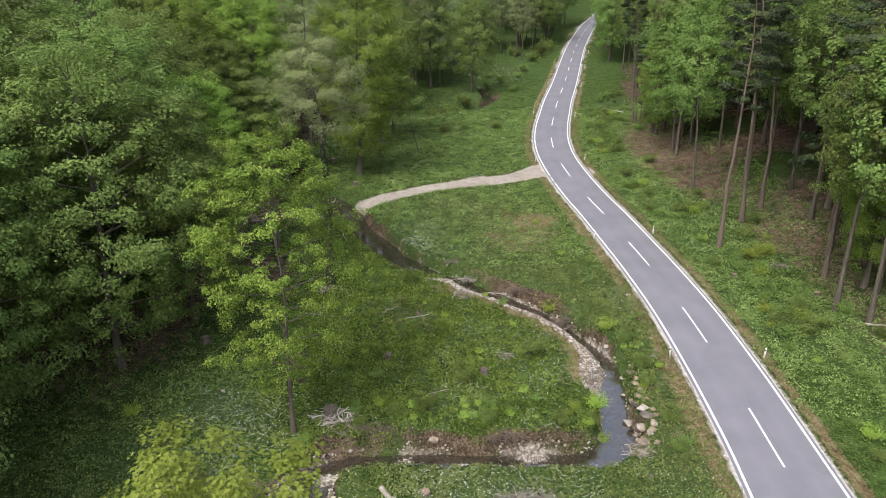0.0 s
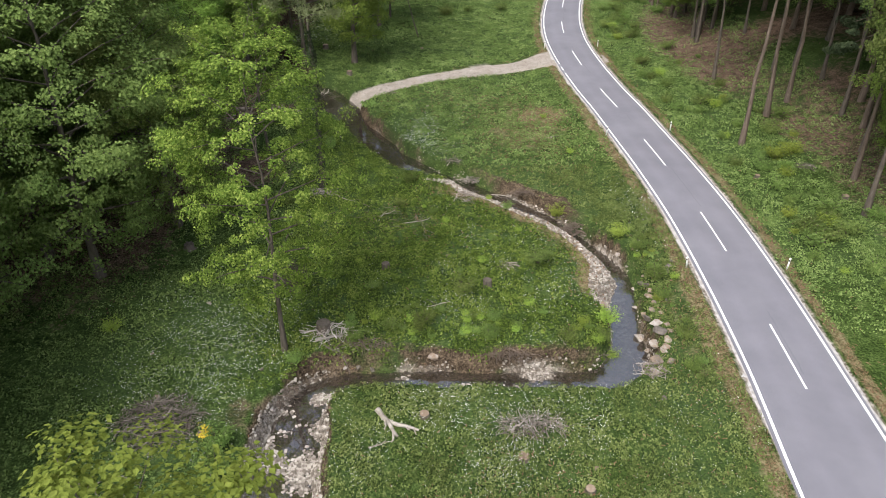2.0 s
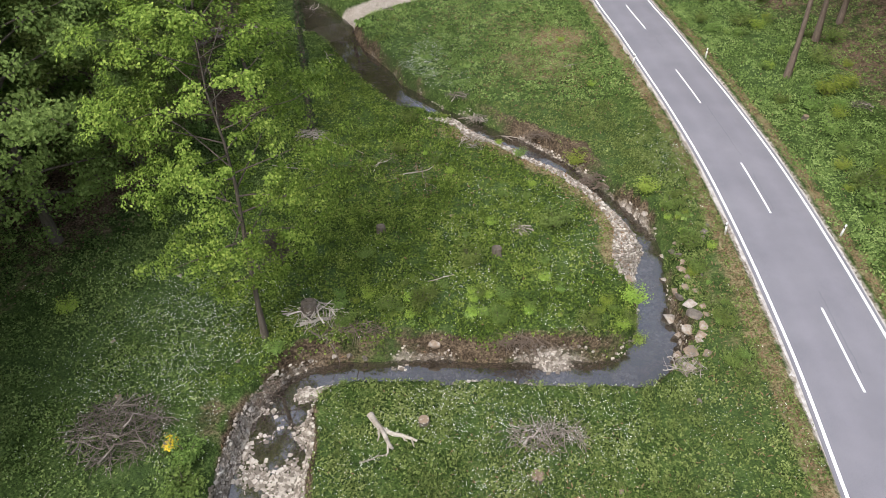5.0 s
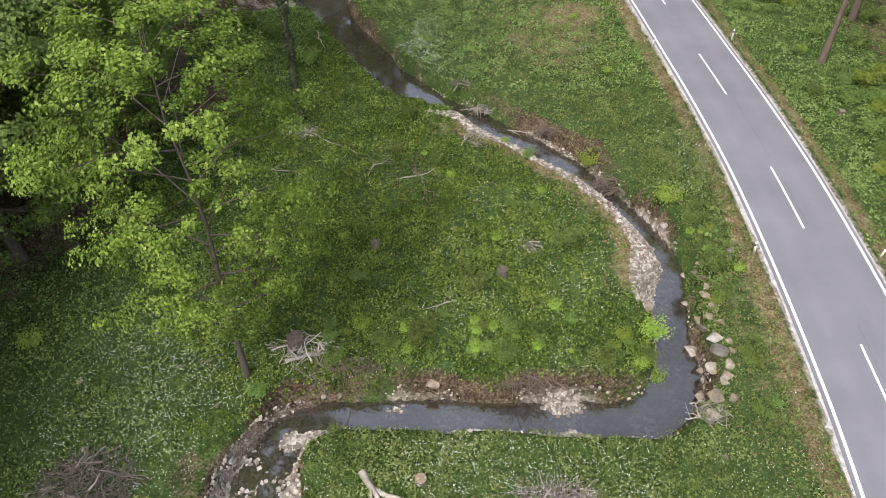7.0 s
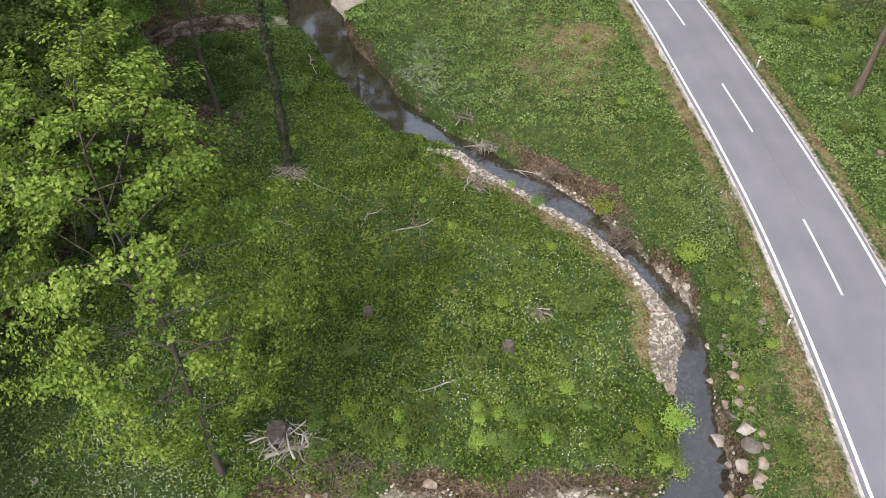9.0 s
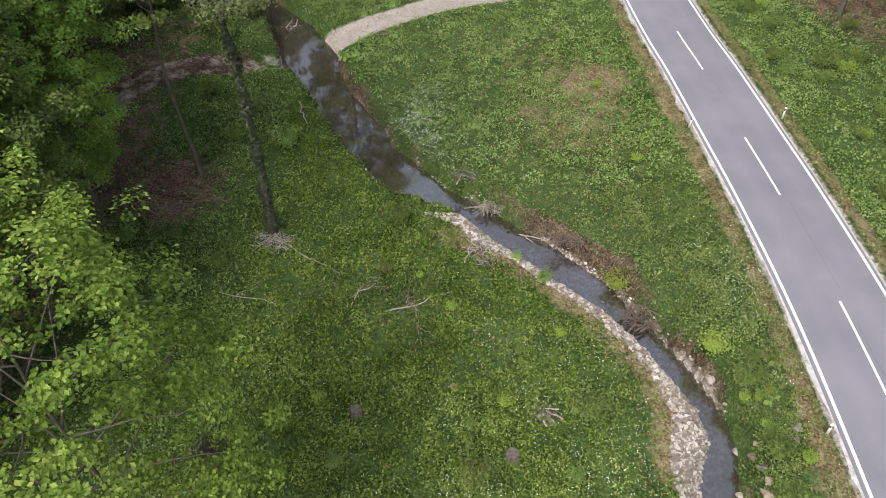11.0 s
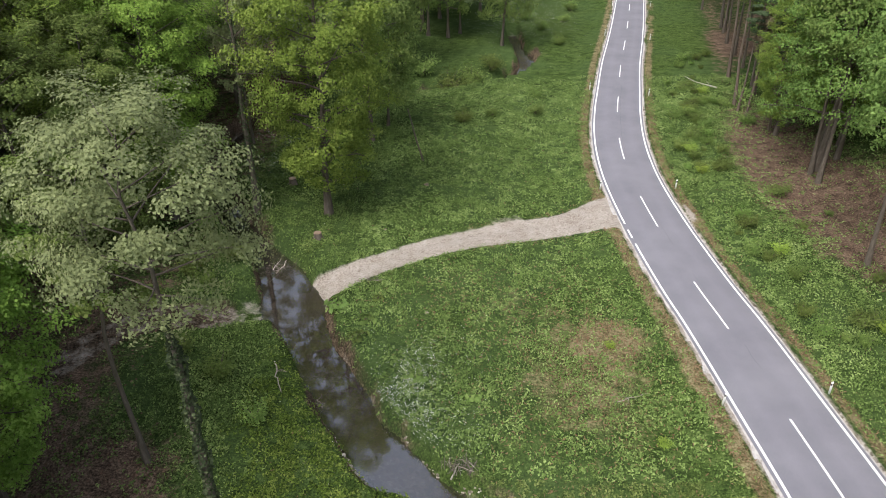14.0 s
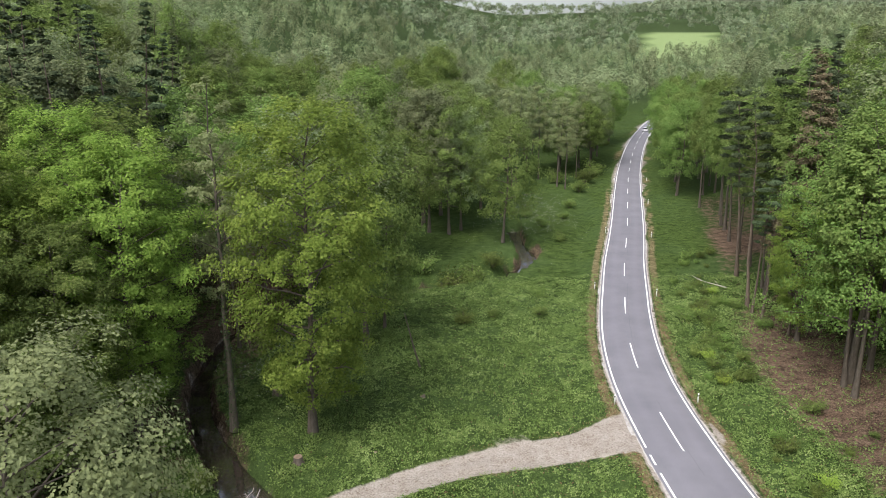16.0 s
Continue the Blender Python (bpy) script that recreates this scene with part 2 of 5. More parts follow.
def ground_material():
    """Meadow, forest litter, earth banks, gravel and tracks, told apart by the masks on the sheet."""
    m, n, l, b = material("meadow_ground", 1.0, 0.03)
    g = n.new("ShaderNodeNewGeometry")
    pos = g.outputs["Position"]
    big, mid, fine = noise_tex(n, l, 0.09, 4, 0.6, pos), noise_tex(n, l, 0.9, 5, 0.7, pos), noise_tex(n, l, 7.0, 4, 0.7, pos)

    def mask(name):
        a = n.new("ShaderNodeAttribute")
        a.attribute_name = name
        return a.outputs["Fac"]

    def frayed(name, amount=0.9):
        """The mask with its border broken up by noise."""
        v = maths(n, l, "ADD", mask(name), maths(n, l, "MULTIPLY", maths(n, l, "SUBTRACT", mid.outputs[0], 0.5), amount))
        s = n.new("ShaderNodeMapRange")
        s.inputs["From Min"].default_value, s.inputs["From Max"].default_value = 0.35, 0.65
        l.new(v, s.inputs["Value"])
        return s.outputs[0]

    tone = maths(n, l, "ADD", maths(n, l, "MULTIPLY", mid.outputs[0], 0.36), maths(n, l, "MULTIPLY", fine.outputs[0], 0.64))
    # Dark base green: shade between the plants is put into the ground colour.
    gr = ramp(n, [(0.38, (0.012, 0.02, 0.006)), (0.47, (0.035, 0.058, 0.014)), (0.56, (0.075, 0.115, 0.03)), (0.66, (0.16, 0.175, 0.075))])
    l.new(tone, gr.inputs[0])
    cool = mix(n, l, 0.4, gr.outputs[0], (0.055, 0.09, 0.035))
    s = n.new("ShaderNodeMapRange")
    s.inputs["From Min"].default_value, s.inputs["From Max"].default_value = 0.4, 0.62
    l.new(big.outputs[0], s.inputs["Value"])
    c = mix(n, l, s.outputs[0], gr.outputs[0], cool)
    dry = ramp(n, [(0.42, (0.08, 0.065, 0.03)), (0.50, (0.19, 0.145, 0.08)), (0.58, (0.30, 0.24, 0.15))])
    l.new(tone, dry.inputs[0])
    c = mix(n, l, maths(n, l, "MULTIPLY", frayed("dry"), 0.75), c, dry.outputs[0])
    litter = ramp(n, [(0.40, (0.035, 0.025, 0.018)), (0.5, (0.115, 0.078, 0.055)), (0.60, (0.23, 0.165, 0.12))])
    l.new(tone, litter.inputs[0])
    c = mix(n, l, frayed("litter", 1.1), c, litter.outputs[0])
    earth = ramp(n, [(0.40, (0.022, 0.016, 0.011)), (0.50, (0.075, 0.055, 0.037)), (0.62, (0.19, 0.145, 0.10))])
    l.new(tone, earth.inputs[0])
    c = mix(n, l, frayed("earth", 1.0), c, earth.outputs[0])
    vor = n.new("ShaderNodeTexVoronoi")
    vor.inputs["Scale"].default_value = 5.5
    l.new(pos, vor.inputs["Vector"])
    sep = n.new("ShaderNodeSeparateColor")
    l.new(vor.outputs["Color"], sep.inputs[0])
    gv = ramp(n, [(0.0, (0.11, 0.09, 0.07)), (0.5, (0.31, 0.27, 0.225)), (1.0, (0.54, 0.49, 0.43))])
    l.new(sep.outputs[0], gv.inputs[0])
    gravel = mix(n, l, 1.0, gv.outputs[0], ramp_out(n, l, fine.outputs[0], (0.55, 0.55, 0.55), (1, 1, 1)), "MULTIPLY")
    c = mix(n, l, frayed("gravel", 0.7), c, gravel)
    tr = ramp(n, [(0.36, (0.17, 0.135, 0.105)), (0.49, (0.31, 0.272, 0.235)), (0.66, (0.44, 0.40, 0.36))])
    l.new(tone, tr.inputs[0])
    c = mix(n, l, frayed("track", 0.95), c, tr.outputs[0])
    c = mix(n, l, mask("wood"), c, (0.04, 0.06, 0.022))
    c = mix(n, l, mask("field"), c, (0.20, 0.26, 0.11))
    l.new(c, b.inputs["Base Color"])
    bump(n, l, b, tone, 0.9, 0.15)
    return m


def ramp_out(n, l, v, lo, hi):
    r = ramp(n, [(0.3, lo), (0.7, hi)])
    l.new(v, r.inputs[0])
    return r.outputs[0]


# ---- plan ----
def smooth_line(points, step=1.0):
    """A Catmull-Rom curve through rows of any width, about one row a step."""
    p = np.array(points, float)
    p = np.vstack([2 * p[0] - p[1], p, 2 * p[-1] - p[-2]])
    rows = []
    for a, b, c, d in zip(p, p[1:], p[2:], p[3:]):
        for t in np.linspace(0, 1, max(2, int(np.hypot(*(c - b)[:2]) / step)), endpoint=False):
            rows.append(0.5 * (2 * b + (c - a) * t + (2 * a - 5 * b + 4 * c - d) * t * t + (3 * b - a - 3 * c + d) * t ** 3))
    return np.array(rows + [p[-2]])


ROAD = smooth_line([(14, -90), (18.5, -40), (20.8, 0), (21.6, 22), (22.0, 34.3), (22.3, 45), (22.2, 55), (21.6, 64), (20.9, 71), (20.0, 79.5),
                    (19.2, 85.4), (18.4, 94), (18.0, 103), (18.2, 110), (18.9, 117), (20.2, 125), (21.6, 132), (24.6, 146.5), (29.6, 168),
                    (43.6, 231), (59.8, 292), (79, 351), (97, 393), (125, 440)], 1.0)
STREAM = smooth_line([(-7, -60, 2), (-9, 0, 2), (-9, 24, 2), (-9.1, 29, 1.9), (-9, 32, 1.8), (-8.9, 34, 1.6), (-7.9, 35.8, 1.35), (-6.3, 36.8, 1.2),
                      (-4.4, 36.95, 1.15), (-0.8, 37.1, 1.1), (3.4, 37.0, 1.15), (8.1, 36.9, 1.3), (10.8, 37.2, 1.5), (12.3, 38.6, 1.45), (12.9, 40.2, 1.3),
                      (13.2, 42.5, 1.0), (13.5, 44.2, 0.95), (13.9, 46, 0.85), (14.4, 48, 0.6), (13.9, 50.2, 0.55), (12.4, 53.1, 0.6), (10.9, 55.4, 0.7), (9.4, 57.4, 0.85),
                      (7.2, 59.5, 0.9), (4.6, 62, 1.0), (1.6, 64.3, 1.15), (-1.6, 66.3, 1.5), (-3.6, 68.2, 1.8), (-6, 71.2, 1.75), (-8.3, 75, 1.6),
                      (-10.4, 79, 1.7), (-12.2, 82.5, 2.2), (-13.9, 85.8, 2.4), (-15.5, 89, 1.8), (-17.8, 92, 1.4), (-21, 96.5, 1.2), (-24.3, 102, 1.1), (-26.5, 109, 1.1),
                      (-27, 115, 1.1), (-26, 121.5, 1.1), (-20, 128, 1.1), (-12, 133, 1.1), (-4.7, 136.7, 1.1), (5, 142, 1.1), (10.5, 153, 1.1),
                      (9, 175, 1.1), (14, 230, 1.1), (20, 300, 1)], 0.7)
TRACK = smooth_line([(18.5, 97.2, 3.4), (14.6, 97.0, 2.4), (11, 95.9, 1.65), (7.5, 94.9, 1.35), (4.3, 94.0, 1.2), (1.2, 92.9, 1.05), (-2.8, 91, 0.95), (-7.4, 88, 0.95), (-11, 85.4, 1.3),
                     (-14, 83.4, 1.8), (-17.6, 81.4, 1.3), (-23.4, 79, 1.1), (-26, 75.6, 1.0), (-28, 71.8, 1.0), (-31, 67, 1.0), (-36, 58, 1.0), (-44, 46, 1.0)], 0.7)


def to_line(x, y, line, chunk=1500):
    """For arrays of places: distance to the line, the index of its nearest row, and the side (+1 right of its course)."""
    x, y = np.ravel(x), np.ravel(y)
    dist, index, side = np.empty(len(x)), np.empty(len(x), int), np.empty(len(x))
    head = np.gradient(line[:, :2], axis=0)
    lx, ly = line[:, 0].astype(np.float32), line[:, 1].astype(np.float32)
    for i in range(0, len(x), chunk):
        px, py = x[i:i + chunk].astype(np.float32), y[i:i + chunk].astype(np.float32)
        near = np.subtract.outer(px, lx)
        near *= near
        other = np.subtract.outer(py, ly)
        other *= other
        near += other
        k = near.argmin(1)
        dx, dy = x[i:i + chunk] - line[k, 0], y[i:i + chunk] - line[k, 1]
        dist[i:i + chunk], index[i:i + chunk] = np.hypot(dx, dy), k
        side[i:i + chunk] = np.sign(head[k, 1] * dx - head[k, 0] * dy)
    return dist, index, side


def value_noise(x, y, scale, seed=0):
    """Smooth noise from -1 to 1 over arrays."""
    rng = np.random.RandomState(seed)
    table = rng.uniform(-1, 1, (64, 64))
    u, v = x / scale, y / scale
    i, j = np.floor(u).astype(int), np.floor(v).astype(int)
    f, g = u - i, v - j
    f, g = f * f * (3 - 2 * f), g * g * (3 - 2 * g)
    t = lambda a, b: table[a % 64, b % 64]
    return (t(i, j) * (1 - f) + t(i + 1, j) * f) * (1 - g) + (t(i, j + 1) * (1 - f) + t(i + 1, j + 1) * f) * g


def step01(v, a, b):
    t = np.clip((v - a) / (b - a), 0, 1)
    return t * t * (3 - 2 * t)


WATER = -2.2


def relief(x, y):
    """Ground height at arrays of places, and the masks of its cover."""
    x, y = np.ravel(np.asarray(x, float)), np.ravel(np.asarray(y, float))
    rd, ri, rs = to_line(x, y, ROAD)
    sd, si, ss = to_line(x, y, STREAM)
    td, ti, ts = to_line(x, y, TRACK)
    d = rd * rs
    n1, n2, n3 = value_noise(x, y, 9, 1), value_noise(x, y, 2.3, 2), value_noise(x, y, 0.8, 3)
    bumps = 0.12 * n1 + 0.05 * n2 + 0.03 * n3
    meadow = -0.85 + bumps + 0.35 * step01(-x, 12, 26)
    left_hill = np.maximum(0, -x - 33 - 0.02 * (y - 60)) * 0.28
    left_hill = np.minimum(left_hill, 24 + 6 * value_noise(x, y, 140, 7))
    left = meadow + left_hill * step01(y, -400, -100)
    left = -0.12 * (1 - step01(-d, 3.0, 4.0)) + (left + 0.12) * step01(-d, 3.6, 8.5)
    right = 0.25 * bumps - 0.25 * step01(d, 3.4, 4.6) + 0.45 * step01(d, 6, 12) + bumps * step01(d, 4, 8)
    right = right + np.minimum(np.maximum(0, d - 15), 110) * 0.26 * step01(d, 13, 26)
    h = np.where(d > 0, right, left)
    h = np.where(rd < 3.5, -0.12, h)
    # far country: rising woods and a ridge
    lane = x - 0.06 * y
    far = 60 * step01(y, 380, 1250) + step01(y, 1100, 1500) * 42 + 6 * value_noise(x, y, 260, 11) * step01(y, 350, 600)
    far += 150 * np.exp(-((x - 1150) / 600) ** 2 - ((y - 2700) / 700) ** 2)
    side = step01(-lane, 0, 260) * 42 * step01(y, 240, 700)
    h = h + far + side
    # dirt track with two ruts
    tw = TRACK[ti, 2]
    on_track = 1 - step01(td, tw, tw + 1.0)
    rut = 0.07 * np.exp(-((td - 0.75) / 0.25) ** 2)
    near_ford = step01(np.hypot(x + 14.2, y - 83.6), 2.0, 8.0)
    th = (-1.0 + 0.85 * step01(x, 6, 15)) * near_ford + (1 - near_ford) * -2.12
    th = np.where(x < -17, np.minimum(h, th + 0.8 * step01(-x, 17, 23)), th)
    h = np.where(rd > 3.3, h + (th - rut - h) * on_track * step01(rd, 3.2, 5), h)
    # the stream's channel
    hw = STREAM[si, 2] * (1 + 0.2 * n2)
    inner_bar = np.exp(-((x - 12.0) ** 2 / 2.5 + (y - 47.5) ** 2 / 26)) + np.exp(-((x - 3.6) ** 2 / 14 + (y - 60.6) ** 2 / 1.6)) + 0.8 * np.exp(-((x - 7.5) ** 2 / 4 + (y - 57.3) ** 2 / 2))
    shelf = (ss < 0) * np.exp(-((sd - hw - 0.6) / 0.95) ** 2) * step01(y, 43.5, 46) * (1 - step01(y, 61, 64))
    meadowward = (ss < 0) * np.exp(-((sd - hw - 2.0) / 1.3) ** 2) * step01(y, 43.5, 46) * (1 - step01(y, 60, 64))
    inner_bar = np.clip(inner_bar + shelf, 0, 1.2)
    steep = 0.45 + 0.9 * np.clip(value_noise(x, y, 5, 5) + 0.1, 0, 1) + 1.2 * np.clip(inner_bar, 0, 1)
    low_reach = step01(36.8 - y, 0, 2.5) * (x < -5)
    bars = 0.9 * np.exp(-((x - 6.2) ** 2 / 1.0 + (y - 37.75) ** 2 / 0.16)) + np.exp(-((x - 6.6) ** 2 / 1.0 + (y - 36.0) ** 2 / 0.12)) + 0.75 * np.exp(-((x - 10.4) ** 2 / 0.5 + (y - 36.8) ** 2 / 1.0))
    bars += np.exp(-((y - 35.75) / 0.24) ** 2) * step01(x, -0.5, 1) * (1 - step01(x, 9.8, 11.2)) + 0.8 * np.exp(-((x + 2.8) ** 2 / 0.5 + (y - 37.4) ** 2 / 0.15)) + 1.1 * np.exp(-((x + 7.0) ** 2 / 1.5 + (y - 35.7) ** 2 / 0.25))
    bed = WATER - 0.27 + 0.13 * n2 + 0.10 * n3 + 0.17 * low_reach + 0.34 * np.clip(bars, 0, 1) - 0.22 * step01(y, 63, 67) - 0.10 * np.exp(-((x - 12.8) ** 2 + (y - 40) ** 2) / 8)
    open_ch = step01(sd, hw * 0.85, hw + steep)
    far_cut = 1 - step01(y, 165, 185)
    cut = (1 - open_ch) * far_cut
    h = h * (1 - cut) + np.minimum(bed, h) * cut
    # masks
    bar = (1 - step01(sd, hw, hw + 0.45)) * far_cut * np.clip(0.38 + 0.35 * n2 + 0.6 * (inner_bar + bars + low_reach), 0, 1)
    earth = (1 - step01(sd, hw + steep * 0.5, hw + steep + 0.3)) * far_cut * (0.55 + 0.5 * value_noise(x, y, 4, 15))
    earth += 0.5 * (ss < 0) * np.exp(-((sd - hw - 0.75) / 0.5) ** 2) * (y > 33) * (y < 41) * step01(x, -12, -9) * (1 - step01(x, 9, 11)) + 0.5 * (ss > 0) * np.exp(-((sd - hw - 0.7) / 0.5) ** 2) * step01(y, 54, 57) * (1 - step01(y, 65, 68))
    earth += 0.95 * on_track * step01(-x, 16, 18.5) + 0.9 * np.exp(-((x - 10.4) ** 2 / 2 + (y - 58.9) ** 2 / 1.2)) + 0.8 * np.exp(-((x - 11) ** 2 / 8 + (y - 155) ** 2 / 8)) + 0.6 * np.exp(-((x + 12.3) ** 2 / 1.5 + (y - 33) ** 2 / 3))
    track = on_track * step01(rd, 3.3, 3.8) * (1 - 0.58 * step01(-x, 13.5, 16)) * (1 - 0.42 * np.exp(-(td / 0.28) ** 2) * step01(-x, -6, 0))
    apron = np.exp(-((x - 5.0) ** 2 / 6 + (y - 96.4) ** 2 / 1.8)) * 0.5
    gravel_edge = 1 - step01(rd, 3.25, 3.75)
    dry = np.exp(-((rd - 4.15) / 0.62) ** 2) * 0.85 + 0.42 * np.exp(-((x - 16.3) ** 2 / 4 + (y - 40) ** 2 / 90)) + 0.42 * np.exp(-((td - tw - 0.7) / 0.5) ** 2) * (x > 1)
    dry += 1.5 * np.exp(-((x - 11.4) ** 2 + (y - 78.4) ** 2) / 3.4) + 0.55 * np.exp(-((x - 9) ** 2 / 45 + (y - 74) ** 2 / 70)) + 0.30 * np.exp(-((x - 2) ** 2 / 60 + (y - 84) ** 2 / 20)) + 0.25 * np.exp(-((x + 3) ** 2 / 30 + (y - 55) ** 2 / 20)) + 0.3 * np.exp(-((x - 6) ** 2 / 50 + (y - 27.5) ** 2 / 12)) + 0.5 * inner_bar + 0.55 * meadowward
    litter = np.where(d > 0, step01(d, 10, 16) * (0.48 + 0.5 * n1), step01(-x, 17.5, 25) * step01(y, 34, 50) * (0.66 + 0.4 * n1)) * (1 - step01(y, 150, 240))
    litter = litter + 0.95 * np.exp(-((x + 18.5) ** 2 / 12 + (y - 65) ** 2 / 16)) + 0.95 * np.exp(-((x - 34.5) ** 2 / 26 + (y - 103) ** 2 / 260))
    litter *= 1 - np.exp(-((x - 30) ** 2 / 40 + (y - 62) ** 2 / 500))
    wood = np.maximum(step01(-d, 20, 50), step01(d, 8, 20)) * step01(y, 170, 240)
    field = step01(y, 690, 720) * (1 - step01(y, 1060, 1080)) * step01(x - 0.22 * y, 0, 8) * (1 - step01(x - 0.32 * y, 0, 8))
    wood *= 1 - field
    return h, dict(track=np.clip(track + apron + 0.75 * (d < 0) * (1 - step01(rd, 3.45, 3.85)) * (0.75 + 0.25 * n1), 0, 1), gravel=np.clip(np.maximum(bar, gravel_edge * 0.9) + 1.0 * shelf + 0.3 * inner_bar + 0.5 * np.clip(bars, 0, 1), 0, 1),
                   earth=np.clip(earth, 0, 1), dry=np.clip(dry, 0, 1), litter=np.clip(litter, 0, 1),
                   wood=wood, field=field)


HEIGHTS = {}


def height(x, y):
    """Ground height at one place, kept on a fine raster."""
    key = (round(x, 1), round(y, 1))
    if key not in HEIGHTS:
        HEIGHTS[key] = float(relief([key[0]], [key[1]])[0][0])
    return HEIGHTS[key]


# ---- mesh helpers ----
def mesh_np(name, verts, faces, mat, smooth=False):
    """A mesh from arrays: faces all of one size."""
    me = bpy.data.meshes.new(name)
    faces = np.asarray(faces, np.int32)
    n, k = faces.shape
    me.vertices.add(len(verts))
    me.vertices.foreach_set("co", np.asarray(verts, np.float32).ravel())
    me.loops.add(n * k)
    me.loops.foreach_set("vertex_index", faces.ravel())
    me.polygons.add(n)
    me.polygons.foreach_set("loop_start", np.arange(0, n * k, k, dtype=np.int32))
    me.polygons.foreach_set("loop_total", np.full(n, k, np.int32))
    me.polygons.foreach_set("use_smooth", np.full(n, smooth, bool))
    me.materials.append(mat)
    me.update(calc_edges=True)
    return me


def child(name, me, parent, label=""):
    ob = new(name, me)
    ob.parent = parent
    return tagged(ob, label)


def thing(name, m=None):
    ob = new(name)
    ob.matrix_world = m if m is not None else Matrix()
    return ob


def part(name, bm, mat, parent, label="", smooth=True):
    me = bpy.data.meshes.new(name)
    bm.to_mesh(me)
    bm.free()
    me.materials.append(mat)
    for p in me.polygons:
        p.use_smooth = smooth
    return child(name, me, parent, label)


def tube(path, radii, sides=6):
    """Vertices and quads of a tapered tube along a path."""
    path, radii = np.asarray(path, float), np.asarray(radii, float)
    t = np.gradient(path, axis=0)
    t /= np.linalg.norm(t, axis=1, keepdims=True) + 1e-9
    ref = np.where(np.abs(t[:, 2:3]) > 0.9, [[1.0, 0, 0]], [[0, 0, 1.0]])
    u = np.cross(t, ref)
    u /= np.linalg.norm(u, axis=1, keepdims=True) + 1e-9
    w = np.cross(t, u)
    a = np.linspace(0, 2 * np.pi, sides, endpoint=False)
    v = path[:, None] + radii[:, None, None] * (np.cos(a)[None, :, None] * u[:, None] + np.sin(a)[None, :, None] * w[:, None])
    n = len(path)
    i, j = np.meshgrid(np.arange(n - 1), np.arange(sides), indexing="ij")
    k = (j + 1) % sides
    f = np.stack([i * sides + j, i * sides + k, (i + 1) * sides + k, (i + 1) * sides + j], -1).reshape(-1, 4)
    v = np.concatenate([v.reshape(-1, 3), path[[-1]]])
    j = np.arange(sides)
    tip = (n - 1) * sides
    cap = np.stack([tip + j, tip + (j + 1) % sides, np.full(sides, n * sides), np.full(sides, n * sides)], -1)
    return v, f, cap


def tubes(items, sides=6):
    """Several tubes in one array of vertices and quads; the tips close to a point."""
    vs, fs, base = [], [], 0
    for path, radii in items:
        path, radii = np.asarray(path, float), np.asarray(radii, float)
        v, f, _ = tube(path, radii, sides)
        vs.append(v[:-1]), fs.append(f + base)
        base += len(v) - 1
    return np.concatenate(vs), np.concatenate(fs)


def leaves(centres, size, rng, flat=0.6, aspect=1.45, outward=None, jitter=0.55):
    """A folded leaf spray at each centre, turned up and outwards from its clump."""
    n = len(centres)
    nrm = rng.normal(0, jitter, (n, 3))
    nrm[:, 2] = (np.abs(nrm[:, 2]) if outward is None else nrm[:, 2]) + flat
    if outward is not None:
        nrm += outward * 0.8
    nrm /= np.linalg.norm(nrm, axis=1, keepdims=True) + 1e-6
    u = np.cross(nrm, rng.normal(0, 1, (n, 3)))
    u /= np.linalg.norm(u, axis=1, keepdims=True) + 1e-6
    w = np.cross(nrm, u)
    s = (size * rng.uniform(0.6, 1.35, n))[:, None]
    k = s / aspect
    tip, tail = centres + u * s * 0.5, centres - u * s * 0.5
    left, right = centres + w * k * 0.5 + nrm * s * 0.08 + u * s * 0.05, centres - w * k * 0.5 + nrm * s * 0.08 + u * s * 0.05
    v = np.stack([tail, left, tip, right], 1).reshape(-1, 3)
    f = np.arange(4 * n).reshape(-1, 4)
    return v, f


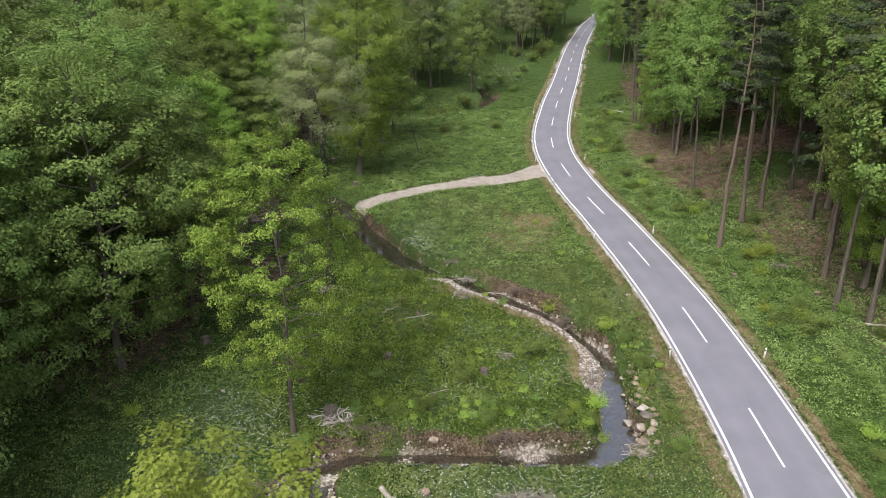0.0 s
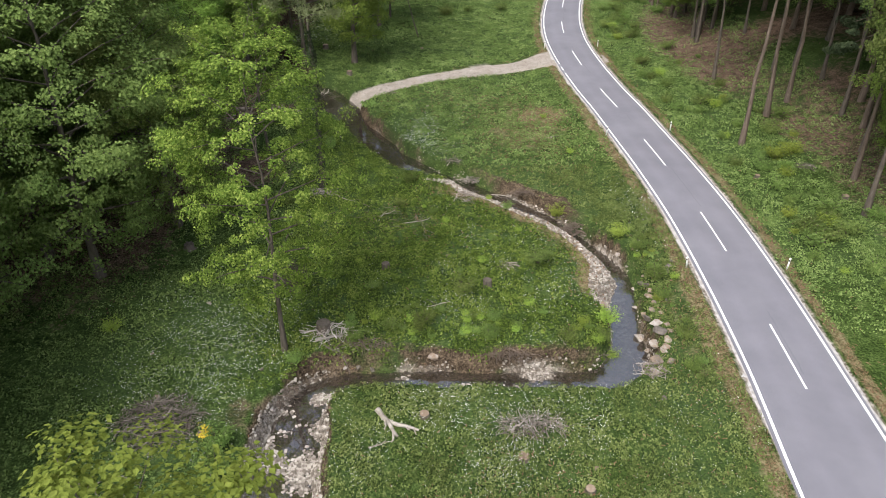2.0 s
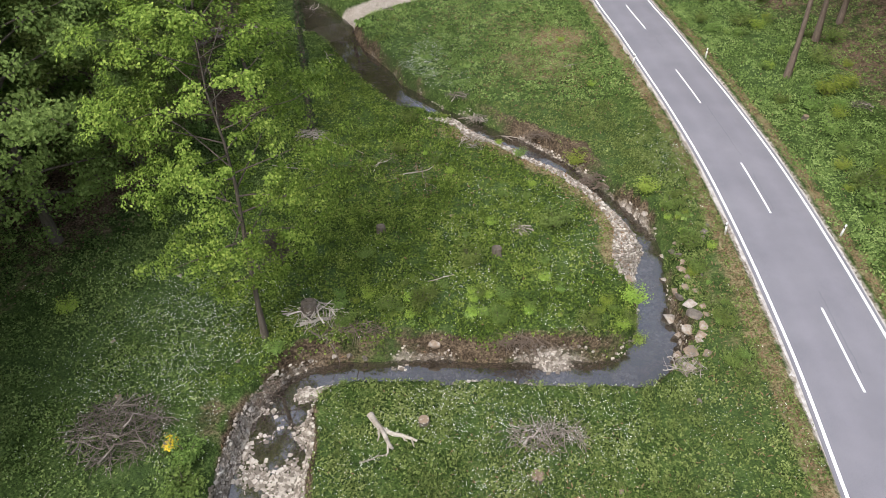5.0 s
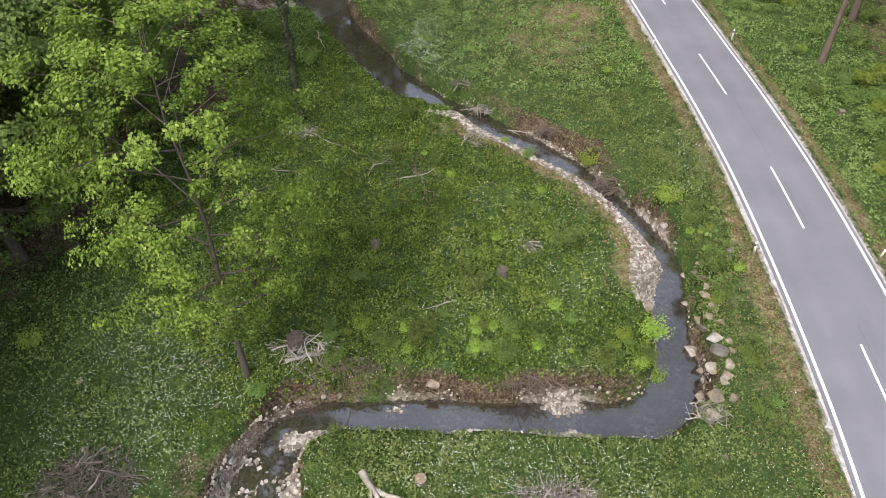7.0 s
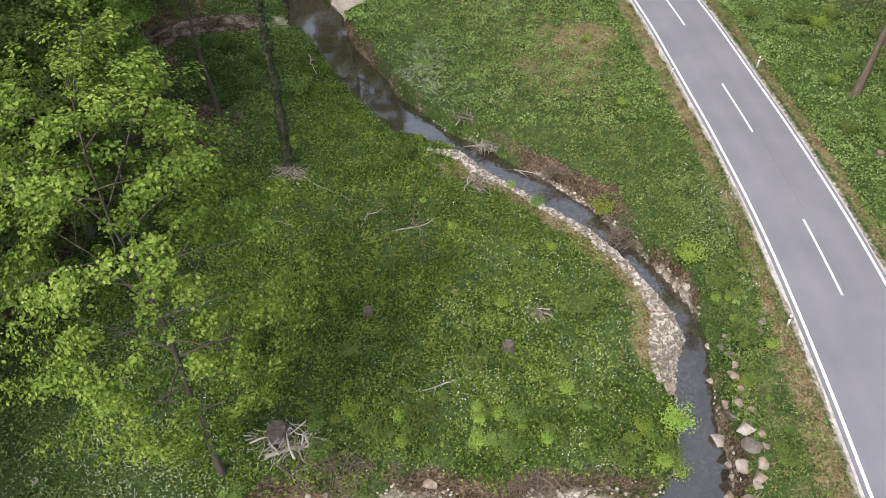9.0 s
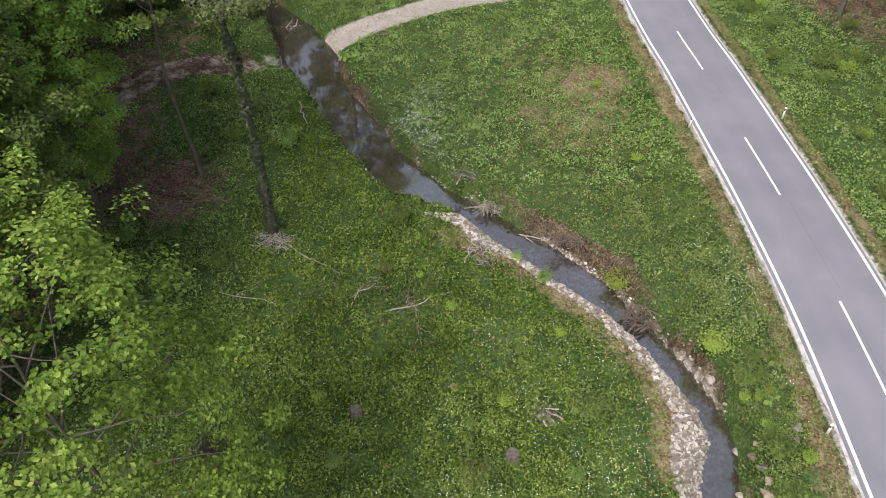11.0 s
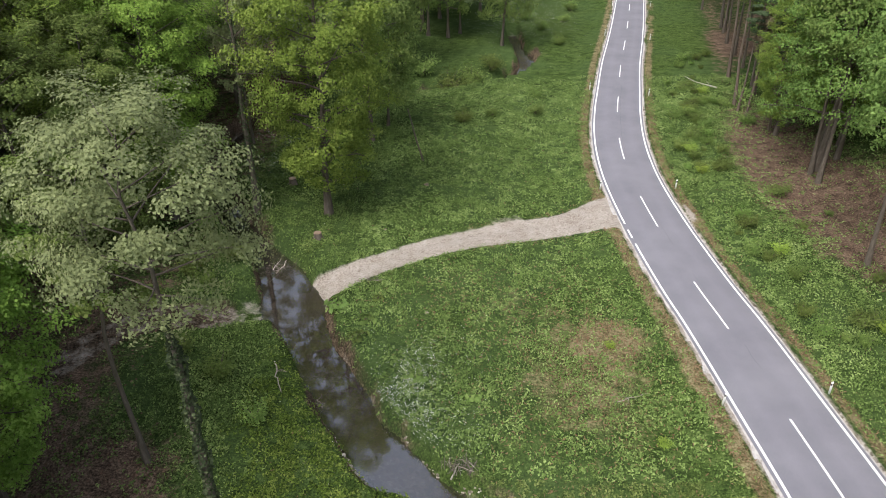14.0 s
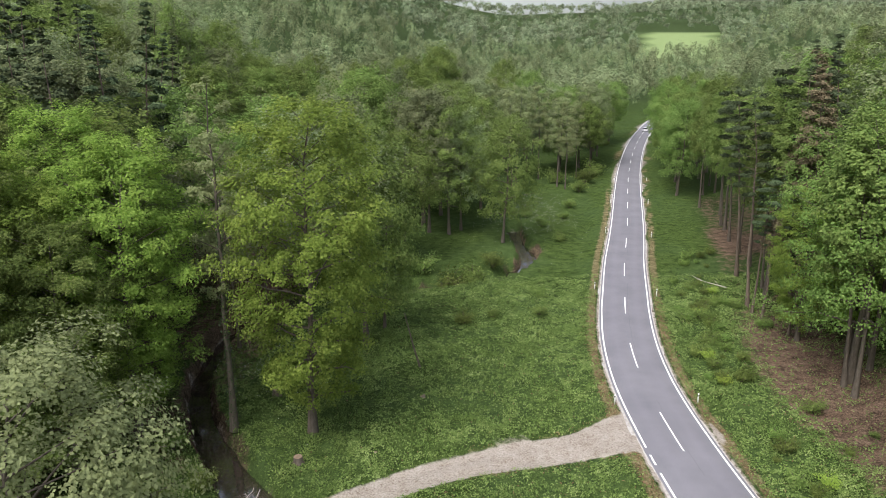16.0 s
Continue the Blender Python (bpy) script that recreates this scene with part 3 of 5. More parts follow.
def tree(name, seed, h, crown_from, radius, count, leaf, trunk_r, leaf_mat, bark, shape="round", limbs=18, lean=0.0, clump=1.0, clumps=4, flat=0.6, label="", category="tree", ivy=0, twig=1, squash=0.42, hull=0):
    """A tapered trunk with limbs and twigs, and a crown of leaf shelves gathered on the outer limbs, with gaps between."""
    rng = np.random.RandomState(seed)
    top = thing(name)
    k = 9
    zs = np.linspace(0, 0.97 * h, k)
    bend = np.cumsum(rng.normal(0, 0.012 * h, (k, 2)), 0) * np.linspace(0, 1, k)[:, None]
    spine = np.column_stack([bend[:, 0] + lean * h * (zs / h) ** 1.5, bend[:, 1], zs])
    radii = trunk_r * (1 - 0.93 * (zs / h) ** 0.9)
    radii[0] *= 1.45
    items, shelves = [(spine, radii)], []
    for i in range(limbs):
        f = (i + rng.uniform(0.1, 0.9)) / limbs
        z = (crown_from + (0.95 - crown_from) * f) * h
        p0 = np.array([np.interp(z, zs, spine[:, a]) for a in range(3)])
        if shape == "cone":
            r, up = radius * (1.05 - f) * rng.uniform(0.75, 1.1), -0.12 + 0.35 * f
        elif shape == "tall":
            r, up = radius * (0.45 + 1.1 * np.sin(np.pi * (0.15 + 0.75 * f))) * 0.65 * rng.uniform(0.7, 1.15), 0.75
        elif shape == "egg":
            r, up = radius * (0.36 + 0.68 * np.sin(np.pi * (0.08 + 0.84 * f)) ** 1.3) * rng.uniform(0.75, 1.15), 0.15 + 0.7 * f
        elif shape == "umbrella":
            r, up = radius * (0.55 + 0.55 * f) * rng.uniform(0.6, 1.1), 0.3
        else:
            r, up = radius * np.sin(np.pi * (0.22 + 0.68 * f)) ** 0.7 * rng.uniform(0.7, 1.2), 0.12 + 0.7 * f
        a = i * 2.399 + rng.uniform(-0.5, 0.5)
        out_dir = np.array([np.cos(a), np.sin(a), up])
        s = np.linspace(0, 1, 5)[:, None]
        sag = np.array([0, 0, (-0.10 if shape != "cone" else -0.2) * r])
        limb = p0 + out_dir * r * s + sag * s * s + rng.normal(0, 0.03 * r, (5, 3)) * s
        r0 = np.interp(z, zs, radii) * 0.42 + 0.015
        items.append((limb, r0 * (1 - 0.85 * s[:, 0])))
        for q in range(clumps):
            t = 1.0 if q == 0 else rng.uniform(0.42, 0.95)
            b0 = p0 + out_dir * r * t + sag * t * t
            side = a + (0 if q == 0 else rng.choice([-1, 1]) * rng.uniform(0.5, 1.3))
            ln = 0 if q == 0 else r * rng.uniform(0.15, 0.42)
            e = b0 + ln * np.array([np.cos(side), np.sin(side), rng.uniform(-0.05, 0.4)])
            if 0 < q <= twig:
                items.append((np.array([b0, (b0 + e) / 2 + [0, 0, 0.05 * ln], e]), r0 * np.array([0.3, 0.2, 0.06])))
            shelves.append((e, clump * (0.10 * radius + 0.14 * r) * rng.uniform(0.65, 1.3)))
    for q in range(clumps):
        shelves.append((spine[-1] + rng.normal(0, 0.06 * radius, 3) * [1, 1, 1.5], clump * 0.17 * radius * rng.uniform(0.6, 1)))
    # further shelves close the crown's uneven outer dome
    low, high = crown_from * h * 1.05, h * 0.99
    for q in range(hull):
        g = (q + 0.5) / hull
        a = q * 2.399 + rng.uniform(-0.3, 0.3)
        z = low + (high - low) * g ** 0.85
        k2 = (z - low) / (high - low)
        wide = np.sin(np.pi * (0.16 + 0.80 * k2)) ** 0.75 if shape != "egg" else 0.35 + 0.62 * np.sin(np.pi * (0.05 + 0.87 * k2)) ** 1.3
        r = radius * wide * rng.uniform(0.62, 1.02)
        c0 = np.array([np.interp(z, zs, spine[:, 0]), np.interp(z, zs, spine[:, 1]), z])
        shelves.append((c0 + [r * np.cos(a), r * np.sin(a), rng.normal(0, 0.02 * h)], clump * 0.21 * radius * rng.uniform(0.6, 1.25)))
    v, f = tubes(items, 6)
    child("trunk", mesh_np("trunk", v, f, bark, True), top)
    share = np.array([r * r for _, r in shelves])
    share = share / share.sum()
    which = rng.choice(len(shelves), count, p=share)
    mid, rad = np.array([e for e, _ in shelves])[which], np.array([r for _, r in shelves])[which]
    d = rng.normal(0, 1, (count, 3))
    d[:, 2] += 0.35
    d /= np.linalg.norm(d, axis=1, keepdims=True)
    reach = rng.uniform(0.45, 1.12, (count, 1)) * rad[:, None]
    c = mid + d * reach * [1, 1, squash]
    heart = np.array([spine[-1, 0] * 0.6, spine[-1, 1] * 0.6, h * (crown_from * 0.45 + 0.5)])
    whole = (c - heart) / [radius, radius, h * (1 - crown_from) * 0.5]
    whole /= np.linalg.norm(whole, axis=1, keepdims=True) + 1e-6
    v, f = leaves(c, leaf, rng, flat, outward=d * 0.5 + whole, jitter=0.4)
    child("crown", mesh_np("crown", v, f, leaf_mat), top)
    if ivy:
        z = rng.uniform(0.02, 0.62, ivy) * h
        a = rng.uniform(0, 2 * np.pi, ivy)
        rr = np.interp(z, zs, radii) + rng.uniform(0.02, 0.30, ivy) * (0.5 + 0.5 * np.sin(z * 2.1))
        c = np.column_stack([np.interp(z, zs, spine[:, 0]) + rr * np.cos(a), np.interp(z, zs, spine[:, 1]) + rr * np.sin(a), z])
        v, f = leaves(c, 0.17, rng, 0.1, 1.2)
        child("ivy", mesh_np("ivy", v, f, LEAF_PINE), top, "dark green ivy on the trunk")
    return tagged(top, label, category)


# ---- ground ----
def axis_steps(lo, fine_lo, fine_hi, hi, fine, grow=1.13):
    mid = list(np.arange(fine_lo, fine_hi + 1e-6, fine))
    up, s = [], fine
    while (up[-1] if up else fine_hi) < hi:
        s *= grow
        up.append((up[-1] if up else fine_hi) + s)
    down, s = [], fine
    while (down[-1] if down else fine_lo) > lo:
        s *= grow
        down.append((down[-1] if down else fine_lo) - s)
    return np.array(down[::-1] + mid + up)


GROUND = ground_material()
gx, gy = axis_steps(-2500, -32, 27, 2500, 0.38), axis_steps(-900, 20, 112, 4200, 0.38, 1.06)
X, Y = np.meshgrid(gx, gy)
H, MASKS = relief(X, Y)
nx, ny = len(gx), len(gy)
ii, jj = np.meshgrid(np.arange(nx - 1), np.arange(ny - 1))
q = (jj * nx + ii).ravel()
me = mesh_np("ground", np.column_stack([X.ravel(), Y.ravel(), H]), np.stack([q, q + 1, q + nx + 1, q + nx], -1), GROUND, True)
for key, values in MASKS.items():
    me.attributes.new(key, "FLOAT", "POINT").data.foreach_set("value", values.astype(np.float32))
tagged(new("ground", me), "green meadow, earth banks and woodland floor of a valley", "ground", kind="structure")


# ---- road ----
def ribbon(line, lo, hi, z, s_from=None, s_to=None, across=1, thick=0.0):
    """A strip beside a line, from lo to hi metres across it (to the right), between two lengths along it."""
    p = line[:, :2]
    s = np.concatenate([[0], np.cumsum(np.hypot(*np.diff(p, axis=0).T))])
    s_from, s_to = s[0] if s_from is None else s_from, s[-1] if s_to is None else s_to
    at = np.unique(np.concatenate([[s_from], s[(s > s_from) & (s < s_to)], [s_to]]))
    pts = np.column_stack([np.interp(at, s, p[:, 0]), np.interp(at, s, p[:, 1])])
    t = np.gradient(p, axis=0)
    t = np.column_stack([np.interp(at, s, t[:, 0]), np.interp(at, s, t[:, 1])])
    t /= np.linalg.norm(t, axis=1, keepdims=True)
    nrm = np.column_stack([t[:, 1], -t[:, 0]])
    offs = np.linspace(lo, hi, across + 1)
    v = np.concatenate([np.column_stack([pts + nrm * o, np.full(len(pts), z)]) for o in offs])
    n = len(pts)
    f = np.concatenate([np.stack([c * n + np.arange(n - 1), (c + 1) * n + np.arange(n - 1), (c + 1) * n + np.arange(1, n), c * n + np.arange(1, n)], -1) for c in range(across)])
    return v, f, np.repeat(offs, n)


def flare(v, offs):
    """The left edge swings out towards the road's near end."""
    v[:, 0] -= 0.52 * (1 - step01(v[:, 1], 24, 38)) * np.clip(-offs / 2.85, 0, 1)
    return v


ASPHALT, PAINT = asphalt_material(), paint_material()
road = thing("road")
tagged(road, "grey asphalt country road with white edge lines", "road", kind="structure")
v, f, acr = ribbon(ROAD, -3.12, 3.12, 0.0, across=8)
v[:, 2] -= 0.006 * acr ** 2
v = flare(v, acr)
surface = mesh_np("road_surface", v, f, ASPHALT, True)
surface.attributes.new("across", "FLOAT", "POINT").data.foreach_set("value", acr.astype(np.float32))
child("road_surface", surface, road)
# the asphalt's raised edges
for lo, hi, nm in ((-3.12, -3.12, "road_edge"), (3.12, 3.12, "road_edge")):
    a, fa, acr_edge = ribbon(ROAD, lo, hi, -0.0585, across=1)
    a = flare(a, acr_edge)
    half = len(a) // 2
    a[:half, 2] = -0.30
    child(nm, mesh_np(nm, a, fa, ASPHALT), road)
for lo, hi in ((-3.62, -3.10), (3.10, 3.36)):
    v, f, acr = ribbon(ROAD, lo, hi, -0.085, across=2)
    v = flare(v, acr)
    rough_edge = np.abs(acr) > 3.3
    v[rough_edge, 2] -= 0.05 + 0.05 * value_noise(v[rough_edge, 0], v[rough_edge, 1], 1.5, 41)
    child("gravel_shoulder", mesh_np("gravel_shoulder", v, f, PALE_GRAVEL, True), road, "pale gravel shoulder")
for off in (-2.85, 2.85):
    # the left line breaks at the track's mouth
    spans = [(None, None)]
    if off < 0:
        s_all = np.concatenate([[0], np.cumsum(np.hypot(*np.diff(ROAD[:, :2], axis=0).T))])
        s_of = lambda yy: float(np.interp(yy, ROAD[:, 1], s_all))
        spans = [(None, s_of(91.6)), (s_of(92.6), s_of(94.0)), (s_of(95.0), None)]
    for a0, a1 in spans:
        v, f, acr = ribbon(ROAD, off - 0.085, off + 0.085, -0.045, a0, a1)
        v = flare(v, acr)
        child("edge_line", mesh_np("edge_line", v, f, PAINT), road, "white painted edge line")
for k in range(-6, 26):
    a0 = s_of(34.4) + 15.05 * k
    v, f, _ = ribbon(ROAD, -0.07, 0.07, 0.004, a0, a0 + 6.1)
    child("dash", mesh_np("dash", v, f, PAINT), road, "white painted centre dash")

# ---- water ----
wv, wf = [], []
wp = STREAM[(STREAM[:, 1] > -60) & (STREAM[:, 1] < 215)]
t = np.gradient(wp[:, :2], axis=0)
t /= np.linalg.norm(t, axis=1, keepdims=True)
nrm = np.column_stack([t[:, 1], -t[:, 0]])
wide = (wp[:, 2] * 1.2 + 0.8)[:, None]
wv = np.concatenate([np.column_stack([wp[:, :2] - nrm * wide, np.full(len(wp), WATER)]), np.column_stack([wp[:, :2] + nrm * wide, np.full(len(wp), WATER)])])
n = len(wp)
wf = np.stack([np.arange(n - 1), n + np.arange(n - 1), n + np.arange(1, n), np.arange(1, n)], -1)
tagged(new("water", mesh_np("water", wv, wf, water_material())), "shallow brown stream reflecting a pale sky", "stream", kind="structure")

# ---- trees ----
def put(proto, x, y, scale=1.0, turn=0.0, sink=0.15, label="", group="", tall=1.0, lean=0.0):
    m = Matrix.Translation((x, y, height(x, y) - sink)) @ Matrix.Rotation(radians(lean), 4, "Y") @ Matrix.Rotation(turn, 4, "Z") @ Matrix.Diagonal((scale, scale, scale * tall, 1))
    return tagged(copy_thing(proto, m), label, "", group)


def stand(ob, x, y, turn=0.0, sink=0.15):
    ob.matrix_world = Matrix.Translation((x, y, height(x, y) - sink)) @ Matrix.Rotation(turn, 4, "Z")
    return ob


stand(tree("maple_tree", 3, 21.0, 0.2, 5.0, 44000, 0.15, 0.17, LEAF_MAPLE, BARK, shape="egg", limbs=36, clump=0.45, clumps=7, hull=300, lean=0.1, flat=0.4, squash=0.65, label="tall maple with thin yellow-green spring foliage in the meadow"), -10.5, 38.6, 1.85)
stand(tree("young_maple", 9, 22.0, 0.5, 3.4, 26000, 0.13, 0.2, LEAF_LIME, BARK, limbs=24, clump=0.7, clumps=6, hull=60, flat=0.6, squash=0.6, label="maple with very bright lime-green young leaves"), -5.6, 10.8)
stand(tree("willow_tree", 5, 24.0, 0.66, 4.0, 26000, 0.14, 0.27, LEAF_PALE, BARK, limbs=24, flat=0.2, clump=0.8, clumps=4, hull=70, squash=0.7, label="pale silvery-green willow with an ivy-clad trunk by the stream", ivy=2600), -11.3, 61)
stand(tree("ash_tree", 6, 20, 0.55, 3.0, 4500, 0.24, 0.18, LEAF_VIVID, BARK, limbs=14, clump=0.9, label="slender ash with a thin green crown by the stream"), -17.4, 66.4)
stand(tree("poplar_tree", 7, 30.5, 0.35, 2.0, 4500, 0.22, 0.3, LEAF_PALE, BARK, shape="tall", limbs=24, flat=0.2, squash=0.8, label="very tall slender poplar with sparse pale leaves on the bank", ivy=1200), -19.2, 97.1)
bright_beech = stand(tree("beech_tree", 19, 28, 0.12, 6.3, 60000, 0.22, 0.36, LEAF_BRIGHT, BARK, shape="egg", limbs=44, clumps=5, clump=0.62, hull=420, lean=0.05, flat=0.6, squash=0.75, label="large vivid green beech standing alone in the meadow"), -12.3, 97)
beech = []
for i, (x, y) in enumerate(((-27.5, 57), (-26, 46.5))):
    ob = tree("beech_tree", 21 + i, 25, 0.12, 6.9, 46000, 0.215, 0.33, LEAF_BEECH, BARK, limbs=44, clumps=5, clump=0.55, flat=0.6, squash=0.68, hull=380, label="tall beech with layered fresh green foliage")
    beech.append(stand(ob, x, y, i))
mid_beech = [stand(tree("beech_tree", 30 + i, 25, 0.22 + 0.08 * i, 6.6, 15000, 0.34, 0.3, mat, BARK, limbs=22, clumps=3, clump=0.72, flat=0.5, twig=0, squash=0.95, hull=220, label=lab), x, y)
             for i, (mat, lab, x, y) in enumerate(((LEAF_BEECH, "green beech at the edge of the woods", -10.4, 115.2), (LEAF_FAR, "broadleaf woodland tree, haze put into its pale green leaves", -6.5, 165), (LEAF_VIVID, "broadleaf woodland tree in fresh green leaf", -34, 104)))]
tall_beech = stand(tree("woodland_tree", 36, 26, 0.45, 4.4, 9000, 0.29, 0.24, LEAF_BEECH, BARK, limbs=18, clumps=2, flat=0.6, twig=0, clump=0.8, squash=0.95, hull=120, label="woodland broadleaf with a long bare trunk"), 36.3, 103.2)
grey_tree = stand(tree("alder_tree", 37, 23, 0.35, 3.0, 6000, 0.25, 0.17, LEAF_PALE, BARK, limbs=18, clumps=3, flat=0.3, twig=0, squash=0.8, hull=30, label="slim woodland tree with thin grey-green leaves"), 21.6, 209)
oak = stand(tree("broad_tree", 38, 25, 0.2, 7.4, 30000, 0.23, 0.4, LEAF_VIVID, BARK, limbs=30, clumps=4, clump=0.6, flat=0.5, squash=0.75, hull=320, label="broad dense green tree on the slope beside the road"), 37.2, 106)
pine = stand(tree("pine_tree", 40, 29, 0.52, 3.2, 8000, 0.26, 0.25, LEAF_PINE, BARK_RED, limbs=26, clumps=3, shape="umbrella", flat=0.5, label="tall pine with a long bare trunk on the slope"), 30.5, 69)
spruce = stand(tree("spruce_tree", 41, 30, 0.18, 3.8, 10000, 0.33, 0.28, LEAF_PINE, BARK_RED, limbs=44, clumps=2, shape="cone", flat=0.4, twig=0, label="dark pointed spruce among the broadleaf trees"), 47, 108)
stand(tree("spruce_tree", 42, 31, 0.3, 3.8, 15000, 0.28, 0.28, LEAF_RUSTY, BARK_RED, limbs=70, clumps=3, clump=1.35, shape="cone", flat=0.4, twig=0, hull=0, label="withered rusty-brown spruce on the wooded slope"), 37.8, 121)

pick = random.Random(5)
turn = lambda: pick.uniform(0, 6.28)
# edge of the left-hand woods; south of y 38 unseen trees added for shade
for x, y, s in ((-31, 49, 1.0), (-22.5, 54, 0.82), (-36, 57, 1.1), (-30, 66, 1.0), (-36, 72, 1.08), (-31, 83, 0.85), (-29, 90, 0.8), (-36, 90, 1.0), (-42, 66, 1.1), (-40, 46, 1.05), (-32, 39, 0.95), (-33, 100, 0.95),
                (-39, 36, 1.0), (-35, 29, 0.95), (-29.5, 28, 0.95), (-33, 20, 1.0), (-38, 13, 1.0), (-34, 5, 1.0), (-42, 24, 1.1), (-37, -5, 1.0), (-33, -15, 1.0), (-43, 82, 1.05), (-42, 98, 1.05)):
    put(pick.choice(beech), x, y, s, turn())
for x, y, s in ((-33, 112, 0.9), (-38, 118, 1.0), (-30, 127, 0.9), (-23.5, 122, 0.75), (-22, 134, 0.95), (-14, 139, 0.85), (-28, 142, 1.0), (-9, 146, 0.8), (-18, 150, 1.0), (-2.9, 164, 0.9), (-0.8, 167, 0.85), (6.5, 158.4, 0.85), (-8, 172, 1.0), (-46, 108, 1.0), (-44, 124, 1.1),
                (-9, 120, 0.6), (-5, 178, 1.0), (3, 184, 0.9), (8, 222, 0.9), (16, 232, 0.9), (24, 228, 0.8), (-3, 196, 1), (31, 238, 0.8), (-36, 135, 1.05)):
    put(pick.choice(mid_beech), x, y, s, turn())
for x, y in ((-8, 168), (10.6, 207), (23.2, 206.3), (12, 214), (18, 219), (-24, 113), (-21, 128), (3, 200), (28, 222)):
    put(grey_tree, x, y, pick.uniform(0.85, 1.1), turn())
# the right-hand slope: bare trunks below a dense roof of leaves
for x, y in ((35.8, 76.1), (39.3, 79.3), (38, 61), (35.6, 126.8), (40.5, 127.4), (38.6, 138.8), (43, 70), (46.5, 80), (45, 60)):
    put(pine, x, y, pick.uniform(0.85, 1.08), turn(), lean=-3.5)
for x, y in ((33.8, 87.9), (36.4, 105.3), (39.6, 107.1), (40.7, 109.5), (39.2, 130.4), (40.1, 133.6), (40.3, 123.3), (38.9, 118), (46.5, 168.2), (45.9, 164.6), (47.2, 182.9), (43, 150), (44, 157), (35.8, 54.6), (37.5, 52.2), (41, 66), (42.5, 73.5), (44, 82), (41, 88), (45.5, 67), (40.8, 57), (47, 62), (48, 73), (43, 87), (42, 101), (44, 115), (42, 143), (52, 196), (49, 176)):
    put(tall_beech, x, y, pick.uniform(0.8, 1.05), turn(), lean=-2.5)
for x, y, s in ((44, 47, 0.85), (49, 92, 0.9), (50, 66, 1.0), (49, 122, 0.9), (47, 138, 0.85), (40.5, 45, 0.6)):
    put(oak, x, y, s, turn())
# Brightened copies: their crowns' light comes from the leaf colour.
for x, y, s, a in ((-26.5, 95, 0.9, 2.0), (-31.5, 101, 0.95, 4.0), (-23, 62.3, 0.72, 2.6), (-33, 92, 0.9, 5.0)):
    put(bright_beech, x, y, s, a, label="beech leaning over the stream bank, light put into its leaf green")
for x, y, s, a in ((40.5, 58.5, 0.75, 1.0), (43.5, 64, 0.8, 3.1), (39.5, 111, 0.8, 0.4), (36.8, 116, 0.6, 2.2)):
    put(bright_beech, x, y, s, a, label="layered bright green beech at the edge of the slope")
for x, y in ((46, 56), (45, 75), (47, 98), (46, 132), (50, 84), (53, 76), (54, 98), (52, 112), (55, 128), (58, 86), (56, 58), (51, 103), (48, 50)):
    put(spruce, x, y, pick.uniform(0.9, 1.15), turn())
for x, y, s in ((35.5, 122.2, 0.62), (35.4, 124.8, 0.6), (36.6, 117.6, 0.6)):
    put(pine, x, y, s, turn())
for x, y in ((-41, 138), (-52, 129), (-41, 121), (-45, 116), (-48, 123), (-51, 112), (-39, 128), (-46, 131), (-39.5, 113)):
    put(spruce, x, y, pick.uniform(1.0, 1.2), turn())
# deeper rows
deep = [(-48 - 7 * (k % 4) + pick.uniform(-2.5, 2.5), 34 + 6.5 * (k // 4) + pick.uniform(-2.5, 2.5)) for k in range(84)]
for x, y in deep:
    kind = pick.random()
    put(spruce if kind < 0.13 else pick.choice(mid_beech), x, y, pick.uniform(0.85, 1.15), turn())
for k in range(66):
    x, y = 54 + 8 * (k % 3) + pick.uniform(-3, 3), 40 + 6.5 * (k // 3) + pick.uniform(-2, 2)
    x += max(0, y - 150) * 0.26
    kind = pick.random()
    put(spruce if kind < 0.3 else (oak if kind < 0.36 else pick.choice(mid_beech)), x, y, pick.uniform(0.8, 1.1), turn())
# both sides of the far road
for y in range(196, 300, 9):
    cx = float(np.interp(y, ROAD[:, 1], ROAD[:, 0]))
    for off in (11.5, 19):
        put(pick.choice(mid_beech + [tall_beech]), cx + off + pick.uniform(-1.5, 1.5), y + pick.uniform(-2, 2), pick.uniform(0.7, 0.95), turn())
    if y > 226:
        for off in (-11, -19):
            put(pick.choice(mid_beech + [grey_tree]), cx + off + pick.uniform(-1.5, 1.5), y + pick.uniform(-2, 2), pick.uniform(0.65, 0.9), turn())


